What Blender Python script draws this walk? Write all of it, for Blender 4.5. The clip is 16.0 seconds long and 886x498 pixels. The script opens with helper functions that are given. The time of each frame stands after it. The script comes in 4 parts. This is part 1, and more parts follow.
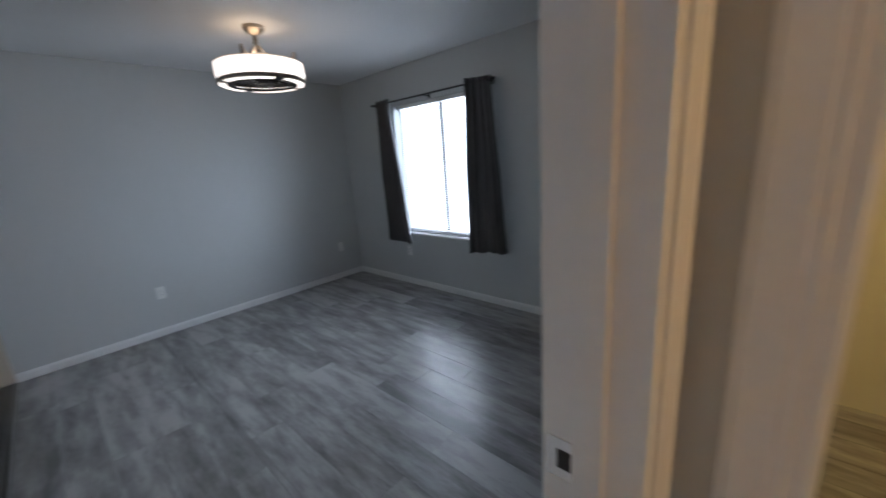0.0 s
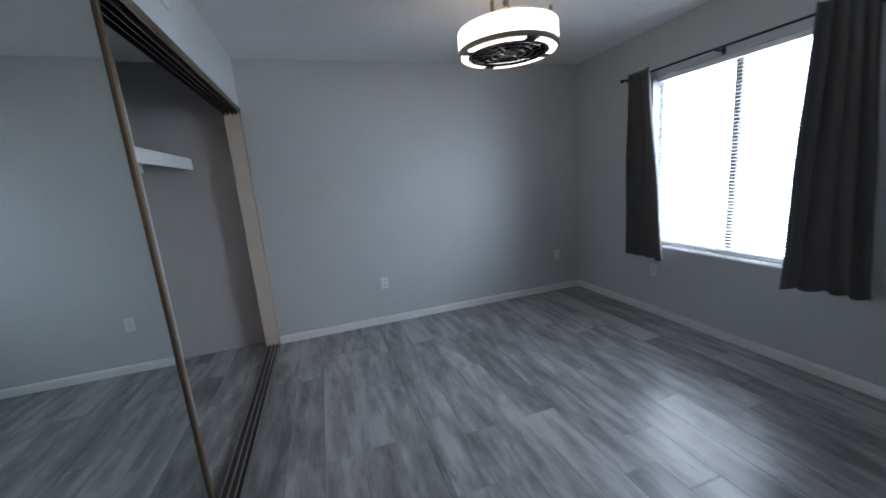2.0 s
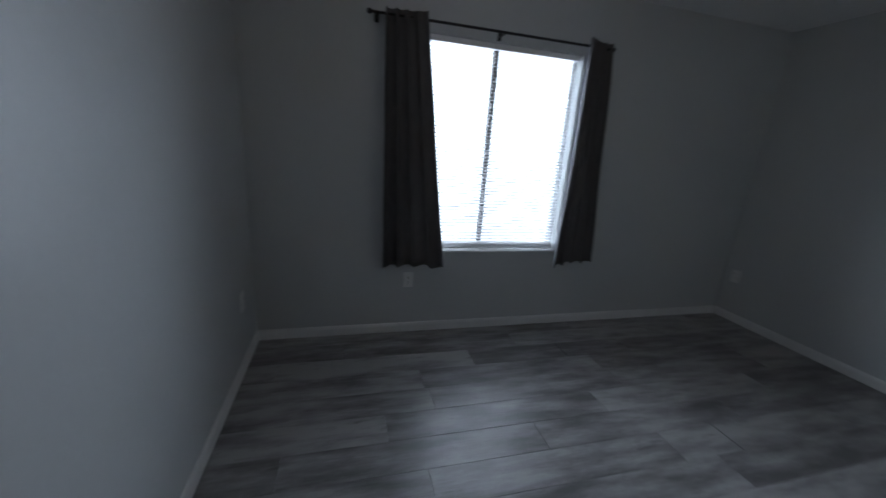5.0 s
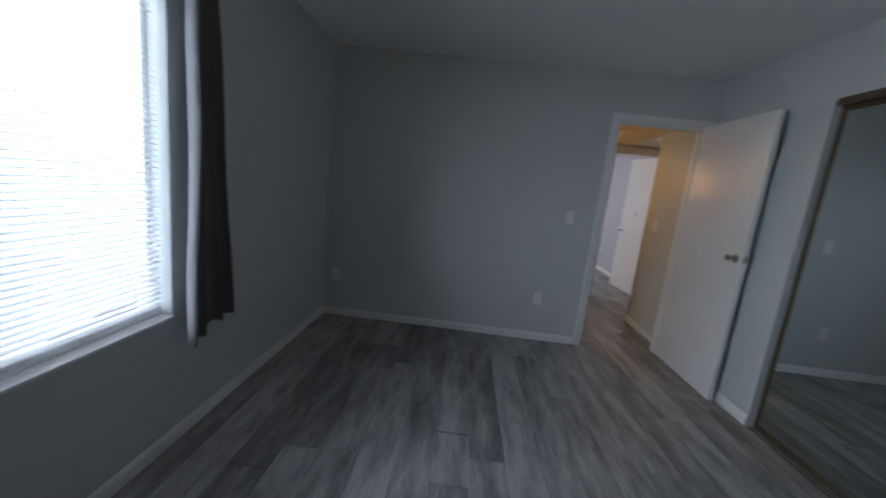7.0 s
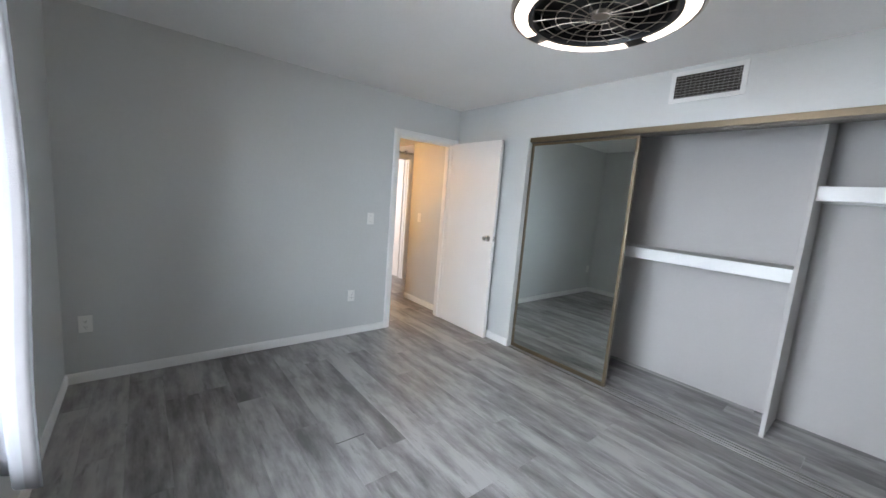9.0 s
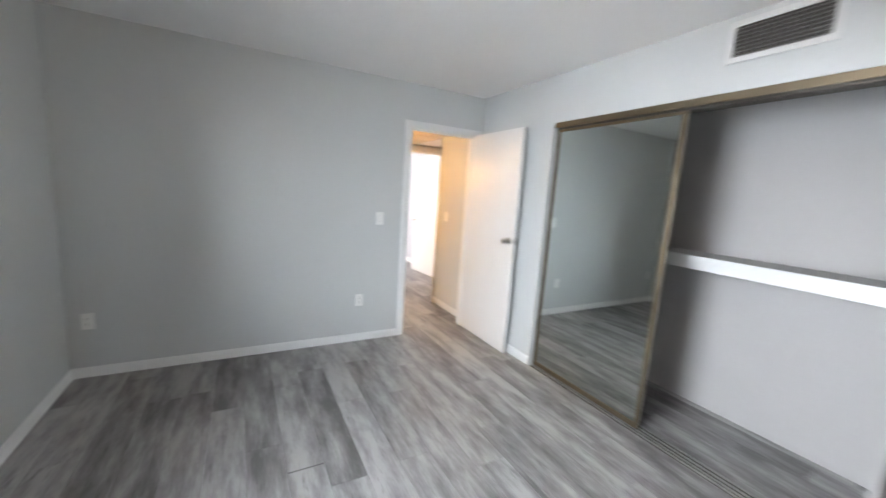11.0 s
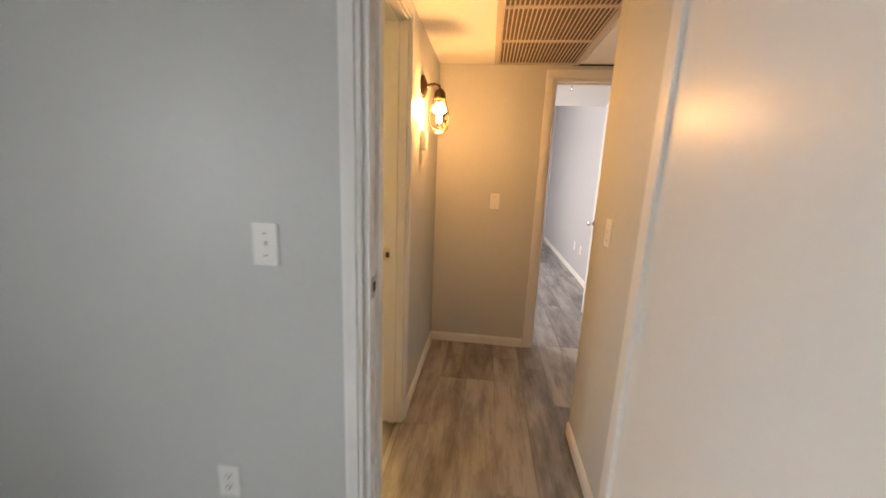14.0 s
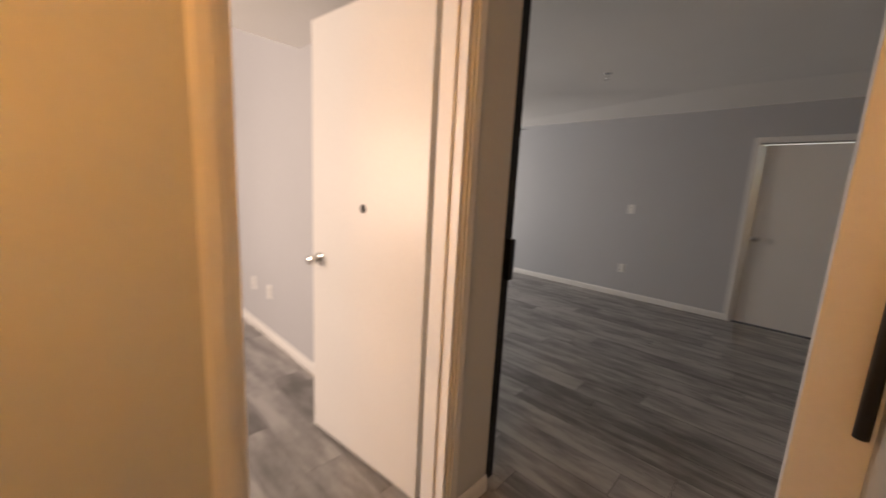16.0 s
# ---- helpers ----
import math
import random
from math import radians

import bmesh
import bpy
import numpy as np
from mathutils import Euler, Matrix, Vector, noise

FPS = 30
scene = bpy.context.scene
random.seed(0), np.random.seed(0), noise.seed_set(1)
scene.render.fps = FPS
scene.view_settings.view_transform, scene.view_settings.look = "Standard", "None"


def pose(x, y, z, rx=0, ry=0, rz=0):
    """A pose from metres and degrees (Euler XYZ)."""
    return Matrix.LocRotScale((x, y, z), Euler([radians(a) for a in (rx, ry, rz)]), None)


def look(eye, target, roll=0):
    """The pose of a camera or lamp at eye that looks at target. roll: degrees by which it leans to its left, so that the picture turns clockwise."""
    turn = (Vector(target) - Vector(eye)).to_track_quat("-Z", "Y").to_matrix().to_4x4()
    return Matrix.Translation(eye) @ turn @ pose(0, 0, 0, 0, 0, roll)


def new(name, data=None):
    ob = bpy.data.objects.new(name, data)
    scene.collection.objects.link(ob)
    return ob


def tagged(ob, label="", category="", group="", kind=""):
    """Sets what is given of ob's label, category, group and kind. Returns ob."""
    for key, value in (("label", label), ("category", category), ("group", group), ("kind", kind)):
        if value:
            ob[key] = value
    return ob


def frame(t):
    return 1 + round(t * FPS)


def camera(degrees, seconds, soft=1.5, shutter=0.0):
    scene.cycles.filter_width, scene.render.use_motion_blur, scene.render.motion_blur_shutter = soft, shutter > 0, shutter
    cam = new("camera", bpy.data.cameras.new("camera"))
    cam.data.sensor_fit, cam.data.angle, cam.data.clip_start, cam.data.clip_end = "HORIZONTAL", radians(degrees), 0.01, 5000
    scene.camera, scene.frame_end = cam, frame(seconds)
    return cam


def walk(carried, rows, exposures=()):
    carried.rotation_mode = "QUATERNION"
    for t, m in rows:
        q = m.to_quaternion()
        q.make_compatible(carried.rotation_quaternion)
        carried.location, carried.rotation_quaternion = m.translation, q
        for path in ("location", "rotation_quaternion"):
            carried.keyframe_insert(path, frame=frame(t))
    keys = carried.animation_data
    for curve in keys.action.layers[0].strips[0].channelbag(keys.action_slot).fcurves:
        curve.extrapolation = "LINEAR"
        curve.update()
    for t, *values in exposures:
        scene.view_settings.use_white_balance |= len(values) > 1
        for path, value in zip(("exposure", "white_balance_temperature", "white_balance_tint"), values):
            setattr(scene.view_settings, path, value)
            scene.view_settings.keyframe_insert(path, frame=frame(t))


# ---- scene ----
cam = camera(100.6, 16.0, soft=1.5, shutter=0.5)
PATH = [
    (0, (0.195, -0.05, 1.445), (-1.125, 1.37, 0.965), -4.2),
    (0.5, (0.09, -0.05, 1.443), (-1.561, 0.997, 1.03), -4.8),
    (1, (-0.025, -0.028, 1.434), (-1.86, 0.67, 1.053), -4.9),
    (1.5, (-0.208, -0.038, 1.377), (-2.063, 0.609, 1.003), -4.9),
    (2, (-0.532, 0.07, 1.365), (-2.403, 0.662, 0.982), -4.7),
    (2.5, (-0.917, 0.06, 1.357), (-2.788, 0.651, 0.97), -4.4),
    (3, (-1.44, 0.074, 1.347), (-3.221, 0.885, 0.939), -4.1),
    (3.2, (-1.681, 0.106, 1.329), (-3.335, 1.144, 0.897), -4.0),
    (5.5, (-3.533, 0.464, 1.359), (-2.463, 2.076, 0.853), 5.2),
    (6, (-3.438, 0.697, 1.336), (-1.932, 1.939, 0.9), 5.0),
    (6.5, (-3.403, 1.019, 1.295), (-1.592, 1.784, 0.93), 6.2),
    (7, (-3.313, 1.538, 1.334), (-1.345, 1.631, 0.989), 6.3),
    (7.5, (-3.2, 1.854, 1.416), (-1.283, 1.404, 1.065), 5.7),
    (8, (-3.215, 2.101, 1.407), (-1.446, 1.215, 1.115), 5.2),
    (8.5, (-3.28, 2.302, 1.417), (-1.653, 1.172, 1.143), 4.7),
    (8.7, (-3.26, 2.393, 1.408), (-1.707, 1.158, 1.156), 4.6),
    (9.75, (-3.37, 2.20, 1.45), (-1.92, 0.98, 1.18), 4.5),
    (10.8, (-3.326, 1.917, 1.482), (-1.735, 0.746, 1.172), 3.8),
    (11, (-3.269, 1.729, 1.446), (-1.539, 0.773, 1.139), 3.8),
    (11.5, (-3.023, 1.334, 1.397), (-1.117, 0.837, 1.048), 4.2),
    (12, (-2.763, 0.885, 1.37), (-0.805, 0.719, 0.997), 4.3),
    (12.5, (-2.392, 0.568, 1.376), (-0.431, 0.577, 0.987), 4.3),
    (13, (-1.934, 0.294, 1.374), (0.017, 0.465, 0.969), 4.0),
    (13.5, (-1.408, 0.124, 1.381), (0.534, 0.361, 0.967), 2.4),
    (14, (-0.897, 0.037, 1.375), (1.047, 0.257, 0.957), 2.3),
    (14.5, (-0.341, 0.049, 1.331), (1.61, 0.195, 0.916), 2.4),
    (15, (0.22, 0.049, 1.357), (2.158, -0.211, 0.935), 2.6),
    (15.5, (0.682, -0.093, 1.355), (2.493, -0.84, 0.951), 2.8),
    (16, (1.091, -0.147, 1.309), (2.464, -1.563, 0.98), 3.0),
]
EXPOSURES = [(0, -0.85, 5900, 12), (1.5, -0.6, 5850, 12), (3, -0.55, 6050, 13), (5.5, -1.75, 5900, 12), (6.5, -1.5, 5950, 12), (7, -1.4, 6000, 12), (7.5, -1.1, 6150, 12), (8, -0.55, 6400, 12), (8.5, 0.05, 6450, 12),
             (11, 0.75, 6700, 13), (12.5, 0.5, 7000, 13), (13.5, 0.2, 7200, 14), (14.5, -0.1, 8100, 17), (15, -0.3, 9100, 21), (15.5, -0.4, 9500, 22), (16, -0.2, 9100, 22)]
walk(cam, [(t, look(eye, target, roll)) for t, eye, target, roll in PATH], EXPOSURES)

# ---- light ----
world = bpy.data.worlds.new("world")
scene.world = world
world.use_nodes = True
wn = world.node_tree.nodes
sky = wn.new("ShaderNodeTexSky")
sky.sky_type, sky.sun_disc = "NISHITA", False
sky.sun_elevation, sky.sun_rotation = radians(50), radians(200)
wn["Background"].inputs[1].default_value = 0.10
world.node_tree.links.new(sky.outputs[0], wn["Background"].inputs[0])


def lamp(name, kind, energy, colour, m, **settings):
    data = bpy.data.lights.new(name, kind)
    data.energy, data.color = energy, colour
    for key, value in settings.items():
        if key == "size":
            data.size = value
        elif key == "size_y":
            data.shape, data.size_y = "RECTANGLE", value
        elif key == "radius":
            data.shadow_soft_size = value
    ob = new(name, data)
    ob.matrix_world = m
    return ob


DAY = (0.80, 0.90, 1.0)
WARM = (1.0, 0.50, 0.16)
# daylight standing in the openings of the bedroom and side room windows
lamp("window_daylight", "AREA", 290, DAY, pose(-2.2, 3.26, 1.40, -90, 0, 14), size=2.3, size_y=1.9)
# added fill for the living room, standing in an unseen, assumed opening
lamp("living_fill", "AREA", 85, DAY, pose(6.9, -3.3, 1.4, 90, 0, 90), size=1.8, size_y=1.4)
# the side room opening is inferred, out of view
lamp("side_room_daylight", "AREA", 92, (1.0, 0.93, 0.92), pose(4.05, 1.68, 1.4, -90, 0, 0), size=1.6, size_y=1.3)
lamp("sconce_light", "POINT", 19, WARM, pose(1.24, 0.33, 1.70), radius=0.03)
lamp("vanity_light_glow", "POINT", 42, (1.0, 0.66, 0.25), pose(1.62, 0.98, 2.02), radius=0.08)
lamp("fan_light", "POINT", 4.0, (1.0, 0.72, 0.45), pose(-2.585, 1.21, 2.26), radius=0.12)


# ---- materials ----
def material(name, base, rough=0.6, metal=0.0, vary=0.06, scale=3.0, grain=60.0, bump=0.05, emit=0.0, spec=0.5, alt=None):
    """Paint, metal, plastic: two scales of variation in tone, and fine relief."""
    mat = bpy.data.materials.new(name)
    mat.use_nodes = True
    nt = mat.node_tree
    p = nt.nodes["Principled BSDF"]
    co = nt.nodes.new("ShaderNodeTexCoord")
    n1 = nt.nodes.new("ShaderNodeTexNoise")
    n1.inputs["Scale"].default_value, n1.inputs["Detail"].default_value = scale, 5
    n2 = nt.nodes.new("ShaderNodeTexNoise")
    n2.inputs["Scale"].default_value, n2.inputs["Detail"].default_value = grain, 4
    mix = nt.nodes.new("ShaderNodeMixRGB")
    mix.inputs[0].default_value = 0.35
    ramp = nt.nodes.new("ShaderNodeValToRGB")
    lo = [max(0, c * (1 - vary)) for c in base]
    hi = [min(1, c * (1 + vary)) for c in (alt or base)]
    ramp.color_ramp.elements[0].position, ramp.color_ramp.elements[1].position = 0.3, 0.7
    ramp.color_ramp.elements[0].color, ramp.color_ramp.elements[1].color = (*lo, 1), (*hi, 1)
    bm_ = nt.nodes.new("ShaderNodeBump")
    bm_.inputs["Strength"].default_value, bm_.inputs["Distance"].default_value = bump, 0.01
    for n in (n1, n2):
        nt.links.new(co.outputs["Object"], n.inputs["Vector"])
    nt.links.new(n1.outputs["Fac"], mix.inputs[1])
    nt.links.new(n2.outputs["Fac"], mix.inputs[2])
    nt.links.new(mix.outputs[0], ramp.inputs[0])
    nt.links.new(ramp.outputs[0], p.inputs["Base Color"])
    nt.links.new(n2.outputs["Fac"], bm_.inputs["Height"])
    nt.links.new(bm_.outputs[0], p.inputs["Normal"])
    p.inputs["Roughness"].default_value, p.inputs["Metallic"].default_value = rough, metal
    p.inputs["Specular IOR Level"].default_value = spec
    if emit:
        p.inputs["Emission Color"].default_value = (*base, 1)
        p.inputs["Emission Strength"].default_value = emit
    return mat


def plank_material(name):
    """Grey washed wood-look vinyl: tone by piece, long grain along x, darker knots and streaks."""
    mat = bpy.data.materials.new(name)
    mat.use_nodes = True
    nt = mat.node_tree
    p = nt.nodes["Principled BSDF"]
    geo = nt.nodes.new("ShaderNodeNewGeometry")
    info = nt.nodes.new("ShaderNodeObjectInfo")
    add = nt.nodes.new("ShaderNodeMath")
    add.operation = "ADD"
    nt.links.new(info.outputs["Random"], add.inputs[0])
    nt.links.new(geo.outputs["Random Per Island"], add.inputs[1])
    frac = nt.nodes.new("ShaderNodeMath")
    frac.operation = "FRACT"
    nt.links.new(add.outputs[0], frac.inputs[0])
    off = nt.nodes.new("ShaderNodeMath")
    off.operation = "MULTIPLY"
    off.inputs[1].default_value = 37.0
    nt.links.new(frac.outputs[0], off.inputs[0])
    comb = nt.nodes.new("ShaderNodeCombineXYZ")
    nt.links.new(off.outputs[0], comb.inputs[2])
    vadd = nt.nodes.new("ShaderNodeVectorMath")
    nt.links.new(geo.outputs["Position"], vadd.inputs[0])
    nt.links.new(comb.outputs[0], vadd.inputs[1])

    def stretched(sx, sy, scale, detail, rough=0.6):
        mp = nt.nodes.new("ShaderNodeMapping")
        mp.inputs["Scale"].default_value = (sx, sy, 1)
        n = nt.nodes.new("ShaderNodeTexNoise")
        n.inputs["Scale"].default_value, n.inputs["Detail"].default_value, n.inputs["Roughness"].default_value = scale, detail, rough
        nt.links.new(vadd.outputs[0], mp.inputs[0])
        nt.links.new(mp.outputs[0], n.inputs["Vector"])
        return n

    blot = stretched(1.5, 6.5, 1.7, 4, 0.55)
    grain = stretched(1.6, 45.0, 2.0, 6, 0.7)
    wisp = stretched(6.0, 17.0, 1.7, 6, 0.72)
    m1 = nt.nodes.new("ShaderNodeMixRGB")
    m1.inputs[0].default_value = 0.17
    nt.links.new(blot.outputs["Fac"], m1.inputs[1])
    nt.links.new(grain.outputs["Fac"], m1.inputs[2])
    m2 = nt.nodes.new("ShaderNodeMixRGB")
    m2.inputs[0].default_value = 0.20
    nt.links.new(m1.outputs[0], m2.inputs[1])
    nt.links.new(wisp.outputs["Fac"], m2.inputs[2])
    m3 = nt.nodes.new("ShaderNodeMixRGB")
    m3.inputs[0].default_value = 0.13
    nt.links.new(m2.outputs[0], m3.inputs[1])
    nt.links.new(frac.outputs[0], m3.inputs[2])
    ramp = nt.nodes.new("ShaderNodeValToRGB")
    cr = ramp.color_ramp
    cr.elements[0].position, cr.elements[0].color = 0.37, (0.125, 0.118, 0.116, 1)
    cr.elements[1].position, cr.elements[1].color = 0.60, (0.39, 0.377, 0.372, 1)
    e = cr.elements.new(0.48)
    e.color = (0.235, 0.226, 0.222, 1)
    nt.links.new(m3.outputs[0], ramp.inputs[0])
    knot = stretched(2.6, 13.0, 1.7, 5, 0.65)
    kr = nt.nodes.new("ShaderNodeMapRange")
    kr.inputs["From Min"].default_value, kr.inputs["From Max"].default_value = 0.60, 0.72
    kr.inputs["To Max"].default_value = 0.55
    nt.links.new(knot.outputs["Fac"], kr.inputs["Value"])
    dark = nt.nodes.new("ShaderNodeMixRGB")
    dark.inputs[2].default_value = (0.085, 0.078, 0.074, 1)
    nt.links.new(kr.outputs[0], dark.inputs[0])
    nt.links.new(ramp.outputs[0], dark.inputs[1])
    nt.links.new(dark.outputs[0], p.inputs["Base Color"])
    rr = nt.nodes.new("ShaderNodeMapRange")
    rr.inputs["To Min"].default_value, rr.inputs["To Max"].default_value = 0.24, 0.40
    nt.links.new(grain.outputs["Fac"], rr.inputs["Value"])
    nt.links.new(rr.outputs[0], p.inputs["Roughness"])
    b = nt.nodes.new("ShaderNodeBump")
    b.inputs["Strength"].default_value, b.inputs["Distance"].default_value = 0.12, 0.004
    nt.links.new(grain.outputs["Fac"], b.inputs["Height"])
    nt.links.new(b.outputs[0], p.inputs["Normal"])
    return mat


def granite_material(name):
    mat = material(name, (0.30, 0.20, 0.10), 0.18, vary=0.2, scale=30, grain=120, bump=0.0)
    nt = mat.node_tree
    ramp = [n for n in nt.nodes if n.type == "VALTORGB"][0].color_ramp
    ramp.elements[0].position, ramp.elements[0].color = 0.40, (0.06, 0.03, 0.015, 1)
    ramp.elements[1].position, ramp.elements[1].color = 0.60, (0.62, 0.47, 0.27, 1)
    e = ramp.elements.new(0.5)
    e.color = (0.36, 0.23, 0.11, 1)
    return mat


def glass_material(name, tint=(1, 1, 1), rough=0.0):
    mat = bpy.data.materials.new(name)
    mat.use_nodes = True
    p = mat.node_tree.nodes["Principled BSDF"]
    p.inputs["Base Color"].default_value = (*tint, 1)
    p.inputs["Transmission Weight"].default_value = 1.0
    p.inputs["Roughness"].default_value, p.inputs["IOR"].default_value = rough, 1.45
    return mat


def translucent_material(name, base, share):
    """A slat or cloth that lets part of the daylight through."""
    mat = material(name, base, 0.5, vary=0.03, grain=200, bump=0.02)
    nt = mat.node_tree
    tr = nt.nodes.new("ShaderNodeBsdfTranslucent")
    tr.inputs[0].default_value = (*base, 1)
    mx = nt.nodes.new("ShaderNodeMixShader")
    mx.inputs[0].default_value = share
    nt.links.new(nt.nodes["Principled BSDF"].outputs[0], mx.inputs[1])
    nt.links.new(tr.outputs[0], mx.inputs[2])
    nt.links.new(mx.outputs[0], nt.nodes["Material Output"].inputs[0])
    return mat


WALL = material("grey_wall_paint", (0.56, 0.575, 0.57), 0.42, vary=0.03, scale=1.2, grain=38, bump=0.16)
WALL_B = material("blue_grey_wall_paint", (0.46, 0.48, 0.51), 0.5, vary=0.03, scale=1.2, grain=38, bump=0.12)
CEIL = material("ceiling_paint", (0.85, 0.85, 0.84), 0.75, vary=0.03, scale=1.5, grain=50, bump=0.18)
TRIM = material("white_trim_paint", (0.78, 0.78, 0.77), 0.38, vary=0.04, scale=4, grain=60, bump=0.05)
DOOR = material("white_door_paint", (0.76, 0.755, 0.74), 0.33, vary=0.03, scale=2, grain=70, bump=0.05)
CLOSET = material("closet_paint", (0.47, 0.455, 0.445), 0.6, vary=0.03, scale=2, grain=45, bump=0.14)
PLANK = plank_material("grey_vinyl_plank")
JOINT = material("dark_joint", (0.05, 0.05, 0.05), 0.8)
BRONZE = material("bronze_anodised_frame", (0.17, 0.135, 0.09), 0.42, 0.8, vary=0.1, bump=0.02)
TRACKM = material("dark_track_metal", (0.10, 0.09, 0.08), 0.4, 0.8, vary=0.1, bump=0.02)
RAIL = material("grey_track_metal", (0.35, 0.34, 0.33), 0.35, 0.8, vary=0.1, bump=0.02)
MIRROR = material("mirror_silver", (0.60, 0.64, 0.62), 0.015, 1.0, vary=0.0, bump=0.0)
CHROME = material("chrome", (0.72, 0.71, 0.69), 0.13, 1.0, vary=0.02, bump=0.0)
NICKEL = material("brushed_nickel", (0.42, 0.36, 0.30), 0.30, 1.0, vary=0.05, bump=0.02)
PLASTIC = material("white_plastic", (0.80, 0.80, 0.78), 0.35, vary=0.01, bump=0.01)
SLOT = material("dark_slot", (0.03, 0.03, 0.03), 0.6)
BLACK = material("black_metal", (0.012, 0.012, 0.013), 0.4, 0.3, vary=0.1, bump=0.02)
CURTAIN = material("grey_curtain_cloth", (0.13, 0.125, 0.125), 0.9, vary=0.06, scale=6, grain=300, bump=0.15, spec=0.1)
LINING = material("pale_curtain_lining", (0.185, 0.185, 0.195), 0.9, vary=0.05, scale=6, grain=250, bump=0.1, spec=0.1)
SLAT = translucent_material("white_blind_slat", (0.62, 0.62, 0.62), 0.10)
GLASS = glass_material("window_glass")
CLEAR = glass_material("clear_bulb_glass", (1.0, 0.95, 0.85))
DIFFUSER = material("lit_white_diffuser", (1.0, 0.86, 0.72), 0.5, vary=0.0, bump=0.0, emit=3.2)
FILAMENT = material("glowing_filament", (1.0, 0.62, 0.25), 0.5, vary=0.0, bump=0.0, emit=60)
BULB = material("lit_vanity_glass", (1.0, 0.80, 0.45), 0.5, vary=0.0, bump=0.0, emit=12)
GRANITE = granite_material("speckled_brown_granite")
MOSAIC = material("brown_mosaic_tile", (0.10, 0.05, 0.025), 0.3, vary=0.35, scale=25, grain=90, bump=0.15, alt=(0.21, 0.12, 0.06))
CABINET = material("cream_cabinet_paint", (0.70, 0.66, 0.56), 0.4, vary=0.03)
CERAMIC = material("white_ceramic", (0.85, 0.84, 0.80), 0.12, vary=0.01, bump=0.0)
BATHWALL = material("cream_bath_paint", (0.66, 0.63, 0.52), 0.5, vary=0.03, grain=40, bump=0.12)
GRILLE = material("beige_grille_paint", (0.55, 0.50, 0.44), 0.45, vary=0.06, bump=0.03)
VENTM = material("white_vent_paint", (0.66, 0.66, 0.65), 0.4, vary=0.03, bump=0.02)
# near-black colour for the shade in the vent and the hall seam
VOID_SHADE = material("dark_void_shade", (0.05, 0.045, 0.04), 0.9)


# ---- mesh helpers ----
def box(bm, a, b, bevel=0.0, m=None):
    """A block from corner a to corner b, its edges rounded by bevel."""
    r = bmesh.ops.create_cube(bm, size=1.0)
    vs = r["verts"]
    for v in vs:
        v.co = Vector([(a[i] + b[i]) / 2 + v.co[i] * abs(b[i] - a[i]) for i in range(3)])
    if bevel:
        es = list({e for v in vs for e in v.link_edges})
        r = bmesh.ops.bevel(bm, geom=es, offset=bevel, segments=2, affect="EDGES", profile=0.6)
        vs = list({v for v in r["verts"]} | {v for f in r["faces"] for v in f.verts} | {v for v in vs if v.is_valid})
    if m:
        bmesh.ops.transform(bm, matrix=m, verts=vs)
    return bm


def lathe(bm, profile, m=Matrix(), steps=28):
    """Turn a profile of (radius, height) about z."""
    rings = []
    for r, z in profile:
        if r < 1e-6:
            rings.append([bm.verts.new(m @ Vector((0, 0, z)))])
        else:
            rings.append([bm.verts.new(m @ Vector((r * math.cos(2 * math.pi * k / steps), r * math.sin(2 * math.pi * k / steps), z))) for k in range(steps)])
    for p, q in zip(rings, rings[1:]):
        for k in range(steps):
            k2 = (k + 1) % steps
            ring = [p[k % len(p)], p[k2 % len(p)], q[k2 % len(q)], q[k % len(q)]]
            ring = [v for i, v in enumerate(ring) if v not in ring[:i]]
            if len(ring) > 2:
                bm.faces.new(ring)
    return bm


def tube(bm, points, r, steps=10):
    """A round bar along points."""
    pts = [Vector(p) for p in points]
    rings = []
    for i, p in enumerate(pts):
        d = (pts[min(i + 1, len(pts) - 1)] - pts[max(i - 1, 0)]).normalized()
        q = d.to_track_quat("Z", "Y")
        rings.append([bm.verts.new(p + q @ Vector((r * math.cos(2 * math.pi * k / steps), r * math.sin(2 * math.pi * k / steps), 0))) for k in range(steps)])
    for a, b in zip(rings, rings[1:]):
        for k in range(steps):
            bm.faces.new((a[k], a[(k + 1) % steps], b[(k + 1) % steps], b[k]))
    bm.faces.new(list(reversed(rings[0])))
    bm.faces.new(rings[-1])
    return bm


def finish(name, bm, mat, smooth=False):
    bmesh.ops.recalc_face_normals(bm, faces=bm.faces[:])
    me = bpy.data.meshes.new(name)
    bm.to_mesh(me)
    bm.free()
    me.materials.append(mat)
    if smooth:
        for f in me.polygons:
            f.use_smooth = True
        me.set_sharp_from_angle(angle=radians(40))
    return me


def part(name, bm, mat, parent, label="", smooth=False):
    ob = new(name, finish(name, bm, mat, smooth))
    ob.parent = parent
    return tagged(ob, label)


def thing(name, m, label, category, group=""):
    ob = new(name)
    ob.empty_display_size = 0.1
    ob.matrix_basis = m
    return tagged(ob, label, category, group)


def structure(name, mat, blocks, label="", category="", bevel=0.0):
    bm = bmesh.new()
    for a, b in blocks:
        box(bm, a, b, bevel)
    return tagged(new(name, finish(name, bm, mat)), label, category, kind="structure")


B = lambda *spec: [(spec[i], spec[i + 1]) for i in range(0, len(spec), 2)]

